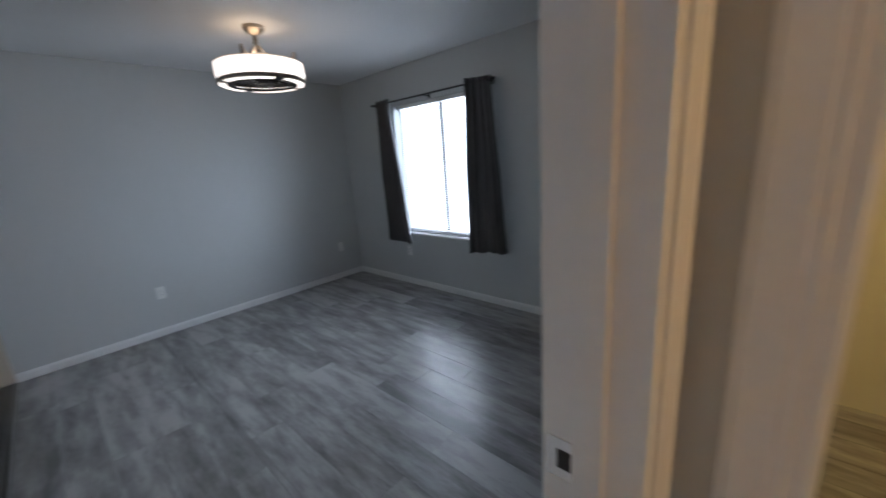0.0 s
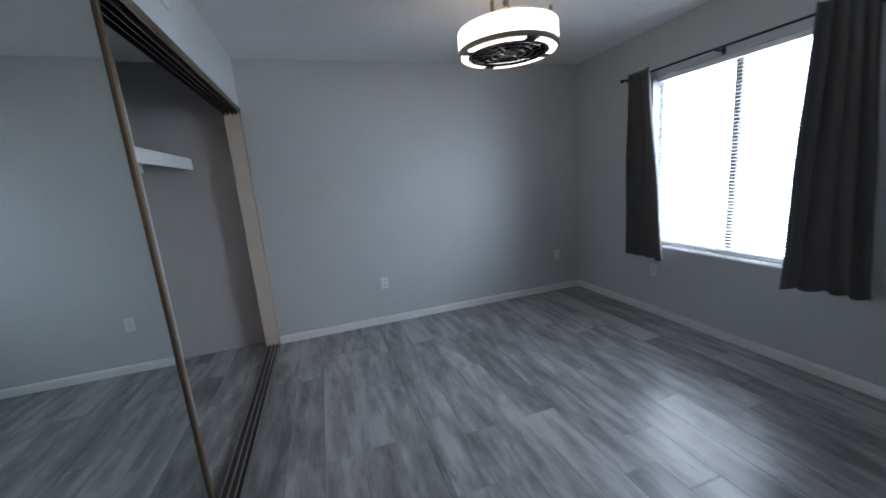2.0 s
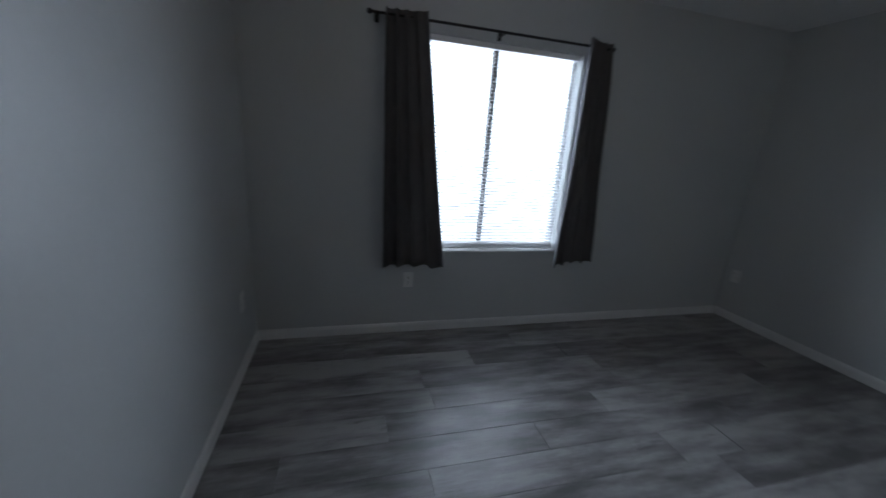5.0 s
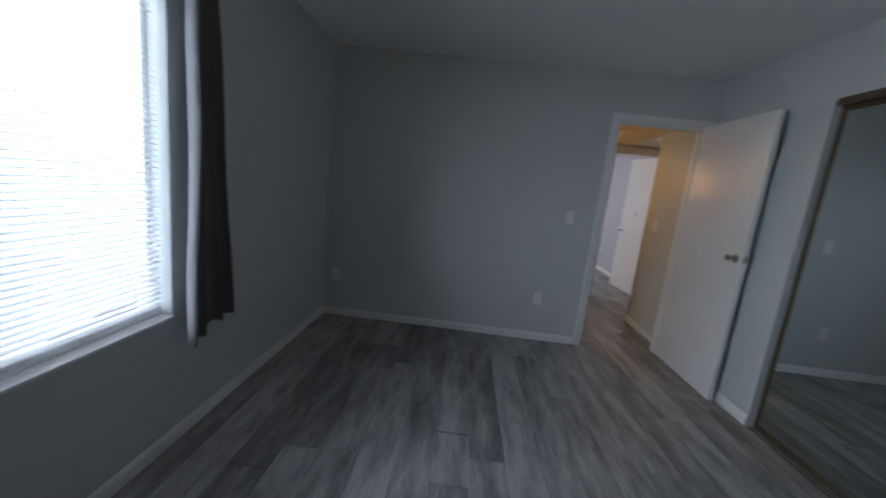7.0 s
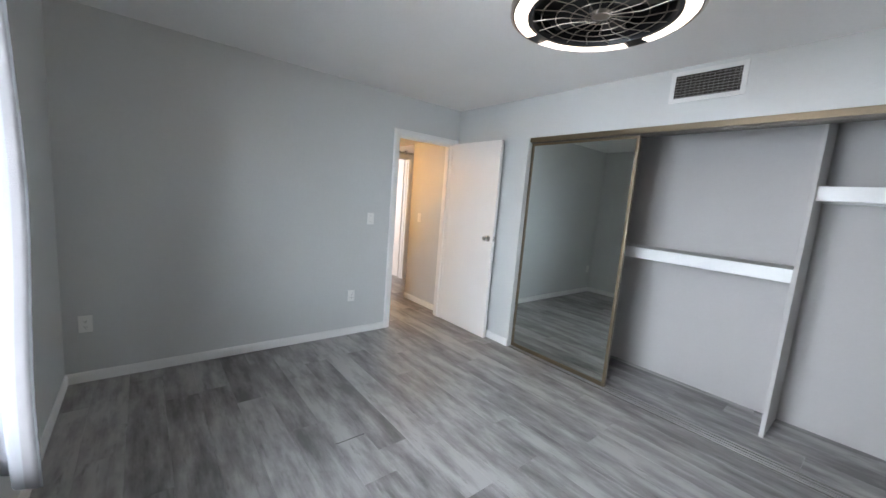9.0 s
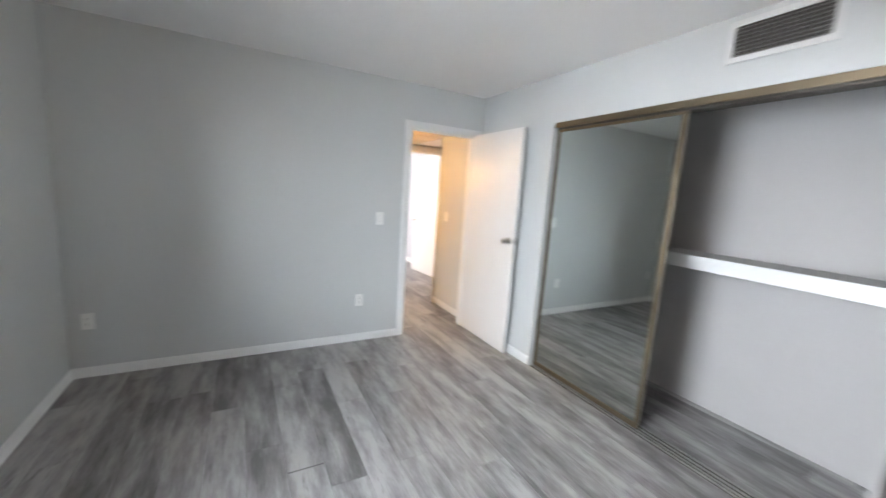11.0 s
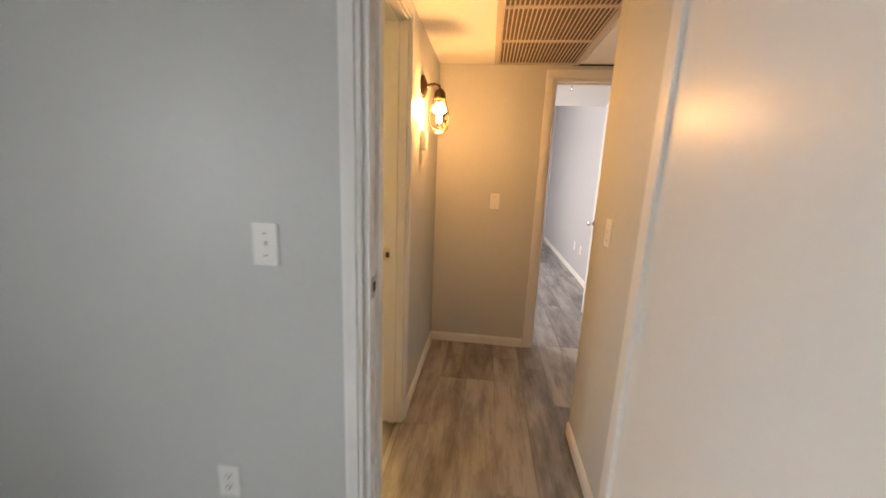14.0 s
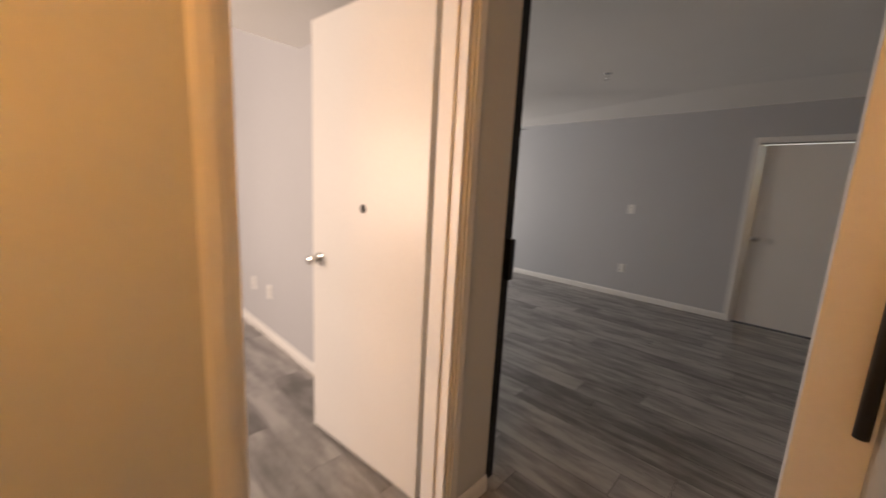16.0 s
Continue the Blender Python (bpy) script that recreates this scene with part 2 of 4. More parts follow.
# ---- structure: bedroom ----
X0, Y0, Y1, ZC = -3.99, -0.450, 2.785, 2.402   # west face, south face, north face, ceiling
DN, DS, DT = 0.345, -0.385, 2.03                # bedroom doorway: north and south jamb, head
WX0, WX1, WZ0, WZ1 = -3.03, -1.82, 0.615, 2.02  # window opening
HX = 1.92                                      # east face of the hall
HZ = 2.12                                      # hall ceiling
structure("wall_east", WALL, B((0, DN, 0), (0.12, Y1 + 0.14, ZC), (0, DS, DT), (0.12, DN, ZC), (0, Y0 - 0.12, 0), (0.12, DS, ZC)),
          "satin grey painted bedroom wall with doorway", "wall")
structure("wall_north", WALL, B((X0 - 0.12, Y1, 0), (WX0, Y1 + 0.14, ZC), (WX1, Y1, 0), (0, Y1 + 0.14, ZC), (WX0, Y1, 0), (WX1, Y1 + 0.14, WZ0),
                                (WX0, Y1, WZ1), (WX1, Y1 + 0.14, ZC)), "satin grey painted wall with window opening", "wall")
structure("wall_west", WALL, B((X0 - 0.12, Y0 + 0.0, 0), (X0, Y1, ZC)), "satin grey painted plain bedroom wall", "wall")
structure("wall_south", WALL, B((-1.005, Y0 - 0.12, 0), (0, Y0, ZC), (X0, Y0 - 0.12, DT), (-1.005, Y0, ZC)),
          "satin grey painted wall above mirrored closet", "wall")
structure("ceiling", CEIL, B((X0 - 0.5, -1.5, ZC), (0.06, Y1 + 0.14, ZC + 0.12)), "white textured bedroom ceiling", "ceiling")
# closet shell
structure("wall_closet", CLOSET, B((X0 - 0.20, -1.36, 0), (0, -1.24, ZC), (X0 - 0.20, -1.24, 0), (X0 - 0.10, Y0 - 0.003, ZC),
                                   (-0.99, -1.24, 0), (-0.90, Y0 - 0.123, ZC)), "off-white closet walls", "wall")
structure("closet_jamb", material("cream_jamb_paint", (0.62, 0.55, 0.45), 0.5), B((X0 - 0.10, Y0 - 0.12, 0), (X0 + 0.004, Y0 - 0.004, DT), (-1.005, Y0 - 0.118, 0), (-1.012, Y0 - 0.06, DT - 0.002)),
          "cream painted closet jamb", "trim")


def baseboard(a, b, inward, h=0.070, d=0.014):
    """A baseboard from a to b along a wall face; inward is the way out of the wall."""
    bm = bmesh.new()
    a, b, n = Vector((*a, 0)), Vector((*b, 0)), Vector((*inward, 0))
    rows = [(0, 0), (d, 0), (d, h * 0.72), (d * 0.7, h * 0.9), (d * 0.35, h), (0, h)]
    ends = [[bm.verts.new(p + n * o + Vector((0, 0, z + 0.002))) for o, z in rows] for p in (a, b)]
    for k in range(len(rows)):
        k2 = (k + 1) % len(rows)
        bm.faces.new((ends[0][k], ends[0][k2], ends[1][k2], ends[1][k]))
    bm.faces.new(ends[0]), bm.faces.new(list(reversed(ends[1])))
    return tagged(new("baseboard", finish("baseboard", bm, TRIM)), "white painted baseboard along the wall", "baseboard", kind="structure")


def casing(name, wall, face, u0, u1, head, axis, out, w=0.06, d=0.016, sill=0.0):
    """A door casing of two legs and a head, with a stepped profile, on a wall face."""
    bm = bmesh.new()
    for off, grow, dd in ((0.0, w, d * 0.7), (0.014, w - 0.022, d)):
        for a0, a1, z0, z1 in ((u0 - off - grow, u0 - off, sill, head + off), (u1 + off, u1 + off + grow, sill, head + off), (u0 - off - grow, u1 + off + grow, head + off, head + off + grow)):
            p, q = sorted((face, face + out * dd))
            if axis == "y":
                box(bm, (p, a0, z0 + 0.002), (q, a1, z1), 0.003)
            else:
                box(bm, (a0, p, z0 + 0.002), (a1, q, z1), 0.003)
    return tagged(new(name, finish(name, bm, TRIM)), "white painted door casing", "trim", kind="structure")


def jamb(name, axis, f0, f1, u0, u1, head, mat=TRIM, t=0.018, stop=True):
    """Jamb boards and stops lining a doorway between the wall faces f0 and f1."""
    bm = bmesh.new()
    mid = (f0 + f1) / 2
    for lo, hi, e in ((f0 - 0.002, f1 + 0.002, t), (mid - 0.018, mid + 0.018, t + 0.011)) if stop else ((f0 - 0.002, f1 + 0.002, t),):
        for a0, a1, z0, z1 in ((u0, u0 + e, 0.002, head), (u1 - e, u1, 0.002, head), (u0 + e, u1 - e, head - e, head)):
            if axis == "y":
                box(bm, (lo, a0, z0), (hi, a1, z1), 0.002)
            else:
                box(bm, (a0, lo, z0), (a1, hi, z1), 0.002)
    return tagged(new(name, finish(name, bm, mat)), "white painted door jamb with stop", "trim", kind="structure")


baseboard((X0, Y1), (X0, Y0), (1, 0))
baseboard((X0 + 0.014, Y1), (-0.014, Y1), (0, -1))
baseboard((0, Y1), (0, DN + 0.06), (-1, 0))
baseboard((-1.005, Y0), (0, Y0), (0, 1))
casing("trim_1", "e", 0.0, DS, DN, DT - 0.008, "y", -1, w=0.055)
casing("trim_2", "e", 0.12, DS, DN, DT, "y", 1, w=0.05)
jamb("door_frame_1", "y", 0.0, 0.12, DS, DN, DT)

# ---- structure: hall, bathroom, side room, living room ----
HN, HS, HW = 0.43, -0.48, 0.93               # hall faces and the corner where its south wall ends
BX0, BX1 = 0.235, 0.875                          # bathroom doorway
SN, SS = -0.375, -1.085                          # side room doorway
structure("wall_hall_north", WALL, B((0.12, HN, 0), (BX0, HN + 0.11, HZ), (BX1, HN, 0), (HX, HN + 0.11, HZ), (BX0, HN, DT), (BX1, HN + 0.11, HZ)),
          "grey painted hall wall with sconce", "wall")
structure("wall_hall_east", WALL, B((HX, SN, 0), (HX + 0.12, HN + 0.11, HZ), (HX, SS, DT), (HX + 0.12, SN, HZ), (HX, -1.345, 0), (HX + 0.12, SS, HZ)),
          "grey painted hall wall with doorway", "wall")
structure("wall_hall_south", WALL, B((0.12, HS - 0.12, 0), (HW, HS, HZ), (HW - 0.12, -1.5, 0), (HW, HS - 0.12, HZ)), "grey painted hall wall ending in a corner", "wall")
structure("ceiling_hall", CEIL, B((0.06, -1.50, HZ), (HX + 0.12, HN + 0.11, ZC + 0.2)), "dropped white hall ceiling", "ceiling")
structure("ceiling_side_room", CEIL, B((HX + 0.12, -1.37, HZ), (3.50, 1.8, HZ + 0.3), (3.50, -1.37, 2.75), (7.2, 1.8, 2.85)), "low white ceiling stepping up", "ceiling")
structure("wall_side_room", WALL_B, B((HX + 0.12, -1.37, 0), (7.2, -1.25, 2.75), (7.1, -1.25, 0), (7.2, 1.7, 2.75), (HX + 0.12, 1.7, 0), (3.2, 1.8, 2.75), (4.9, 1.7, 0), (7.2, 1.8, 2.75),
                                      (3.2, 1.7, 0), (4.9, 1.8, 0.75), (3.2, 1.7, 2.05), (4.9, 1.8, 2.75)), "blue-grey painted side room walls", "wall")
LY, LZ = -5.25, 2.42
# the opening in the east wall is unseen, added around the fill lamp
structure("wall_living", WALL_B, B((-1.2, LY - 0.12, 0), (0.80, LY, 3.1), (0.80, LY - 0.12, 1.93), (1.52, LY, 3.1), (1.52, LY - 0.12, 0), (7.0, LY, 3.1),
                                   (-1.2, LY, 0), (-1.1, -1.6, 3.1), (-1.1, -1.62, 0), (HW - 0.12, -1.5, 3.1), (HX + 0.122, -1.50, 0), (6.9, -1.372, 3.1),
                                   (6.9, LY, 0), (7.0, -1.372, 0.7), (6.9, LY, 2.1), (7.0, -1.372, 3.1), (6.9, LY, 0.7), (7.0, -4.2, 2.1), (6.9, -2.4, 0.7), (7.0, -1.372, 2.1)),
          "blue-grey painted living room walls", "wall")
bm = bmesh.new()
edge = [(-1.2, -4.9), (1.9, -4.75), (6.95, -2.4)]
low, rim, wall = [[bm.verts.new(p) for p in row] for row in ([(x, -1.5, LZ) for x, y in edge], [(x, y, LZ) for x, y in edge], [(x, LY - 0.06, 2.29) for x, y in edge])]
high = [[bm.verts.new((x, y, LZ + 0.12)) for x, _ in edge] for y in (-1.5, LY - 0.06)]
for a, b in ((low, rim), (rim, wall), (wall, high[1]), (high[1], high[0]), (high[0], low)):
    for k in range(2):
        bm.faces.new((a[k], a[k + 1], b[k + 1], b[k]))
tagged(new("ceiling_living", finish("ceiling_living", bm, CEIL)), "white living room ceiling sloping down at the wall", "ceiling", kind="structure")
structure("wall_bath", BATHWALL, B((0.12, HN + 0.11, 0), (0.16, 2.6, ZC), (1.86, HN + 0.112, 0), (1.96, 2.6, ZC), (0.12, 2.6, 0), (1.96, 2.7, ZC), (0.16, HN + 0.11, DT + 0.05), (1.86, HN + 0.113, ZC)),
          "cream painted bathroom walls", "wall")
structure("ceiling_bath", CEIL, B((0.12, HN + 0.11, ZC), (1.96, 2.7, ZC + 0.1)), "white bathroom ceiling", "ceiling")
casing("trim_3", "n", HN, BX0, BX1, DT, "x", -1)
jamb("door_frame_2", "x", HN, HN + 0.11, BX0, BX1, DT)
casing("trim_4", "e", HX, SS, SN, DT, "y", -1, w=0.056)
jamb("door_frame_3", "y", HX, HX + 0.12, SS, SN, DT)
casing("trim_5", "c", LY, 0.80, 1.52, 1.93, "x", 1)
baseboard((BX1 + 0.06, HN), (HX, HN), (0, -1))
baseboard((HX, HN), (HX, SN + 0.06), (-1, 0))
baseboard((HX, SS - 0.06), (HX, -1.345), (-1, 0))
baseboard((HX - 0.0, -1.345), (HX + 0.12, -1.345), (0, -1))
baseboard((0.14, HS), (HW, HS), (0, 1))
baseboard((HW, HS), (HW, -1.40), (1, 0))
baseboard((2.0, -1.25), (7.1, -1.25), (0, 1))
baseboard((1.58, LY), (6.9, LY), (0, 1))
tagged(structure("floor", JOINT, B((X0 - 0.2, -5.5, -0.12), (7.3, 2.94, -0.006))), "dark underlay below the vinyl planks", "floor")


# ---- window ----
def sliding_window(name, x0, x1, y, z0, z1):
    w = tagged(new(name), "white framed sliding window, daylight behind", "window", kind="structure")
    w.location = (x0, y, z0)
    W, H = x1 - x0, z1 - z0
    bm = bmesh.new()
    for a, b in (((0, 0, 0), (0.03, 0.05, H)), ((W - 0.03, 0, 0), (W, 0.05, H)), ((0.03, 0, 0), (W - 0.03, 0.05, 0.03)), ((0.03, 0, H - 0.03), (W - 0.03, 0.05, H))):
        box(bm, a, b, 0.003)
    part("window_frame", bm, TRIM, w)
    bm = bmesh.new()
    box(bm, (W / 2 - 0.021, 0.004, 0.03), (W / 2 + 0.021, 0.046, H - 0.03), 0.003)
    part("mullion", bm, TRACKM, w, "dark metal meeting rail")
    for a, b in ((0.03, W / 2 - 0.026), (W / 2 + 0.026, W - 0.03)):
        bm = bmesh.new()
        box(bm, (a, 0.022, 0.03), (b, 0.026, H - 0.03))
        part("pane", bm, GLASS, w).visible_shadow = False
    return w


sliding_window("window_1", WX0, WX1, Y1 + 0.085, WZ0, WZ1)
structure("window_sill", TRIM, B((WX0, Y1 - 0.012, WZ0), (WX1, Y1 + 0.085, WZ0 + 0.014)), "white painted window sill", "sill", 0.003)


def blind(x0, x1, y, z0, z1):
    th = thing("venetian_blind", pose((x0 + x1) / 2, y, z0), "white horizontal slat blind, lowered, slats half open", "blind")
    W, H = x1 - x0, z1 - z0
    bm = bmesh.new()
    box(bm, (-W / 2, -0.02, H - 0.035), (W / 2, 0.02, H), 0.003)
    part("headrail", bm, TRIM, th)
    bm = bmesh.new()
    box(bm, (-W / 2, -0.014, 0.0), (W / 2, 0.014, 0.014), 0.003)
    part("bottom_rail", bm, TRIM, th)
    bm = bmesh.new()
    rows = [(-0.0125, -0.0050), (-0.004, 0.0), (0.004, 0.0025), (0.0125, 0.0030)]
    a = [bm.verts.new((-W / 2, u, v)) for u, v in rows]
    b = [bm.verts.new((W / 2, u, v)) for u, v in rows]
    for k in range(3):
        bm.faces.new((a[k], b[k], b[k + 1], a[k + 1]))
    me = finish("slat", bm, SLAT, True)
    n = int((H - 0.085) / 0.0235)
    for z in [0.019 + 0.005 * k for k in range(5)] + [0.052 + k * 0.0235 for k in range(n)]:
        s = new("slat", me)
        s.parent = th
        s.location = (0, 0, z)
    for u in (-W * 0.42, -W * 0.02, W * 0.4):
        bm = bmesh.new()
        tube(bm, [(u, -0.014, 0.01), (u, -0.014, H - 0.03)], 0.0012, 5)
        part("ladder_cord", bm, PLASTIC, th)
    return th


blind(WX0 + 0.012, WX1 - 0.012, Y1 + 0.045, WZ0 + 0.02, WZ1 - 0.002)


# ---- curtains ----
def curtain(label, top, bottom, zt, zb, folds, phase, lining_side):
    """A gathered drop between (x0, x1) at the top and at the hem, grey outside with a pale lining behind."""
    cx = (bottom[0] + bottom[1]) / 2
    th = thing("curtain", pose(cx, 0, zb), label, "curtain", "window curtains")
    H = zt - zb
    rng = random.Random(int(phase * 100))
    for name, mat, shift, lab in (("drop", CURTAIN, 0.0, ""), ("lining", LINING, 0.011, "pale lining on the window side")):
        bm = bmesh.new()
        nu, nv = 72, 26
        grid = []
        for j in range(nv + 1):
            v = j / nv
            x0, x1 = (top[0] * v + bottom[0] * (1 - v)), (top[1] * v + bottom[1] * (1 - v))
            row = []
            for i in range(nu + 1):
                u = i / nu
                ph = 2 * math.pi * folds * (u + 0.05 * math.sin(3 * u + phase) * (1 - v)) + phase
                amp = 0.020 + 0.014 * (1 - v)
                y = 2.692 - amp * math.sin(ph) * (0.8 + 0.3 * math.sin(5 * u + phase)) + 0.006 * math.sin(9 * v + 4 * u) + shift
                away = max(0.0, 0.5 - u) if lining_side < 0 else max(0.0, u - 0.7)
                y -= away * (0.14 + 0.05 * (1 - v))
                xx = x0 + (x1 - x0) * u + 0.010 * math.cos(ph)
                z = v * H + (0.012 * math.sin(ph + 1.0) if j == 0 else 0)
                edge = lining_side * (u - 0.5) > 0.46
                if name == "lining" and edge:
                    y -= 0.016
                row.append(bm.verts.new((xx - cx, y, z)))
            grid.append(row)
        for j in range(nv):
            for i in range(nu):
                bm.faces.new((grid[j][i], grid[j][i + 1], grid[j + 1][i + 1], grid[j + 1][i]))
        ob = part(name, bm, mat, th, lab, True)
        sol = ob.modifiers.new("thickness", "SOLIDIFY")
        sol.thickness = 0.003


curtain("dark grey grommet curtain beside the window", (-3.19, -2.96), (-3.17, -2.77), 2.085, 0.545, 4, 0.7, 1)
curtain("dark grey grommet curtain, wider and fuller", (-1.88, -1.68), (-1.91, -1.57), 2.085, 0.555, 4, 2.1, -1)

rod = thing("curtain_rod", pose(-2.46, 2.702, 2.055), "thin black metal curtain rod on wall brackets", "curtain rod")
bm = bmesh.new()
tube(bm, [(-0.80, 0, 0), (0.78, 0, 0)], 0.008)
part("pole", bm, BLACK, rod, smooth=True)
for x in (-0.815, 0.795):
    bm = bmesh.new()
    lathe(bm, [(0, -0.018), (0.012, -0.014), (0.016, 0), (0.012, 0.014), (0, 0.018)], pose(x, 0, 0, 0, 90, 0), 14)
    part("finial", bm, BLACK, rod, smooth=True)
for x in (-0.77, 0.0, 0.75):
    bm = bmesh.new()
    box(bm, (x - 0.008, -0.004, -0.016), (x + 0.008, 0.07, -0.007), 0.002)
    box(bm, (x - 0.012, 0.064, -0.035), (x + 0.012, 0.0695, 0.025), 0.002)
    part("bracket", bm, BLACK, rod)


# ---- outlets and switches ----
def outlet(m, label="white duplex wall outlet with cover plate"):
    th = thing("wall_outlet", m, label, "outlet", "outlets")
    bm = bmesh.new()
    box(bm, (-0.035, -0.006, -0.057), (0.035, 0, 0.057), 0.0025)
    plate = part("cover_plate", bm, PLASTIC, th)
    for z in (-0.02, 0.02):
        bm = bmesh.new()
        lathe(bm, [(0, 0.0028), (0.0155, 0.0028), (0.0165, 0)], pose(0, -0.0061, z, 90, 0, 0), 18)
        sock = part("socket", bm, PLASTIC, th)
        bm = bmesh.new()
        for x in (-0.006, 0.006):
            box(bm, (x - 0.0011, -0.0098, z - 0.002), (x + 0.0011, -0.0088, z + 0.007))
        box(bm, (-0.002, -0.0098, z - 0.0095), (0.002, -0.0088, z - 0.0055))
        part("slots", bm, SLOT, sock, "dark socket slots")
    return th


def switch(m, label, gangs=1):
    th = thing("light_switch", m, label, "light switch", "switches")
    w = 0.035 + 0.023 * (gangs - 1)
    bm = bmesh.new()
    box(bm, (-w, -0.006, -0.058), (w, 0, 0.058), 0.0025)
    part("cover_plate", bm, PLASTIC, th)
    for g in range(gangs):
        x = (g - (gangs - 1) / 2) * 0.046
        bm = bmesh.new()
        box(bm, (x - 0.005, -0.014, -0.002), (x + 0.005, -0.005, 0.011), 0.001, pose(0, 0, 0, 0, 0, 0))
        part("toggle", bm, PLASTIC, th)
        for z in (-0.03, 0.03):
            bm = bmesh.new()
            lathe(bm, [(0, 0.001), (0.003, 0.001), (0.0032, 0)], pose(x, -0.0061, z, 90, 0, 0), 10)
            part("screw", bm, RAIL, th)
    return th


EAST, WEST, SOUTHW = -90, 90, 180
outlet(pose(X0, 0.545, 0.41, 0, 0, 90))
outlet(pose(X0, 2.495, 0.41, 0, 0, 90))
outlet(pose(-2.972, Y1, 0.41, 0, 0, 0))
outlet(pose(0, 2.675, 0.405, 0, 0, -90))
outlet(pose(0, 0.782, 0.398, 0, 0, -90))
switch(pose(0, 0.612, 1.165, 0, 0, -90), "white toggle switch on the bedroom wall")
switch(pose(HX, -0.022, 1.163, 0, 0, -90), "white blank-faced plate on the hall wall")
switch(pose(0.70, HS, 1.145, 0, 0, 180), "white toggle switch on the hall wall")
switch(pose(2.70, LY, 1.16, 0, 0, 180), "white switch on the living room wall")
outlet(pose(2.72, LY, 0.38, 0, 0, 180))
outlet(pose(4.1, -1.25, 0.40, 0, 0, 180))
outlet(pose(4.45, -1.25, 0.40, 0, 0, 180))


# ---- doors ----
def slab_door(name, m, width, height, label, knob_z, latch=True, hole=False, both=True, side=-1):
    """A flush slab hung at its local origin, running along +x, with knobs, latch plate and hinges."""
    th = tagged(new(name), label, "door", kind="structure")
    th.matrix_basis = m
    bm = bmesh.new()
    box(bm, (0, -0.0175, 0), (width, 0.0175, height), 0.002)
    part("slab", bm, DOOR, th)
    for s in (-1, 1) if both else (side,):
        bm = bmesh.new()
        prof = [(0, 0.066), (0.012, 0.066), (0.022, 0.060), (0.026, 0.048), (0.024, 0.036), (0.013, 0.026), (0.011, 0.012), (0.026, 0.008), (0.032, 0.004), (0.033, 0.0)]
        lathe(bm, prof, pose(width - 0.062, s * 0.0176, knob_z, 90 if s < 0 else -90, 0, 0))
        part("door_knob", bm, CHROME, th, "polished chrome door knob", True)
    if latch:
        bm = bmesh.new()
        box(bm, (width - 0.001, -0.012, knob_z - 0.028), (width + 0.0016, 0.012, knob_z + 0.028), 0.0006)
        box(bm, (width, -0.006, knob_z - 0.008), (width + 0.010, 0.006, knob_z + 0.008), 0.002)
        part("latch_plate", bm, CHROME, th, "chrome latch and plate")
    if hole:
        bm = bmesh.new()
        lathe(bm, [(0, 0.002), (0.017, 0.002), (0.020, 0)], pose(width - 0.385, side * 0.0176, knob_z + 0.27, -90 * side, 0, 0), 16)
        part("round_plate", bm, SLOT, th, "small dark round plate")
    for z in (0.20, height / 2, height - 0.2):
        bm = bmesh.new()
        tube(bm, [(-0.006, -0.018, z - 0.045), (-0.006, -0.018, z + 0.045)], 0.006, 10)
        box(bm, (-0.002, -0.016, z - 0.045), (0.0015, 0.016, z + 0.045))
        part("hinge", bm, TRIM, th)
    return th


slab_door("door_1", pose(-0.016, -0.376, 0.012, 0, 0, 180), 0.735, 2.015, "white flush bedroom door standing open", 1.04)
slab_door("door_2", pose(2.075, -1.085, 0.012, 0, 0, 5.5), 0.75, 2.015, "white flush door of the side room, open", 0.92, hole=True, side=1, both=False)
slab_door("door_3", pose(0.815, LY - 0.06, 0.012, 0, 0, 0), 0.69, 1.90, "white flush closed door in the living room", 0.93, both=False, latch=False, side=1)


def strike(m):
    th = thing("strike_plate", m, "worn chrome strike plate on the jamb", "strike plate", "strike plates")
    bm = bmesh.new()
    box(bm, (-0.022, -0.0018, -0.03), (0.022, 0, 0.03), 0.0006)
    part("plate", bm, CHROME, th)
    bm = bmesh.new()
    box(bm, (-0.008, -0.0024, -0.014), (0.010, -0.0012, 0.014))
    part("latch_hole", bm, SLOT, th, "dark latch hole")


strike(pose(0.028, DN - 0.018, 1.06, 0, 0, 0))
strike(pose(BX1 - 0.018, HN + 0.085, 0.95, 0, 0, -90))


# ---- mirrored closet ----
md = tagged(thing("mirror_door", pose(-2.003, -0.488, 0.018), "tall sliding mirror closet door in a bronze frame", "closet door"))
MW, MH = 0.975, 1.985
bm = bmesh.new()
box(bm, (0.022, -0.008, 0.03), (MW - 0.022, 0.004, MH - 0.03))
part("mirror", bm, MIRROR, md, "clear mirror glass")
for nm, a, b in (("stile", (0, -0.016, 0), (0.024, 0.012, MH)), ("stile", (MW - 0.024, -0.016, 0), (MW, 0.012, MH)), ("bottom_rail", (0.024, -0.016, 0), (MW - 0.024, 0.012, 0.035)), ("top_rail", (0.024, -0.016, MH - 0.035), (MW - 0.024, 0.012, MH))):
    bm = bmesh.new()
    box(bm, a, b, 0.004)
    part(nm, bm, BRONZE, md)

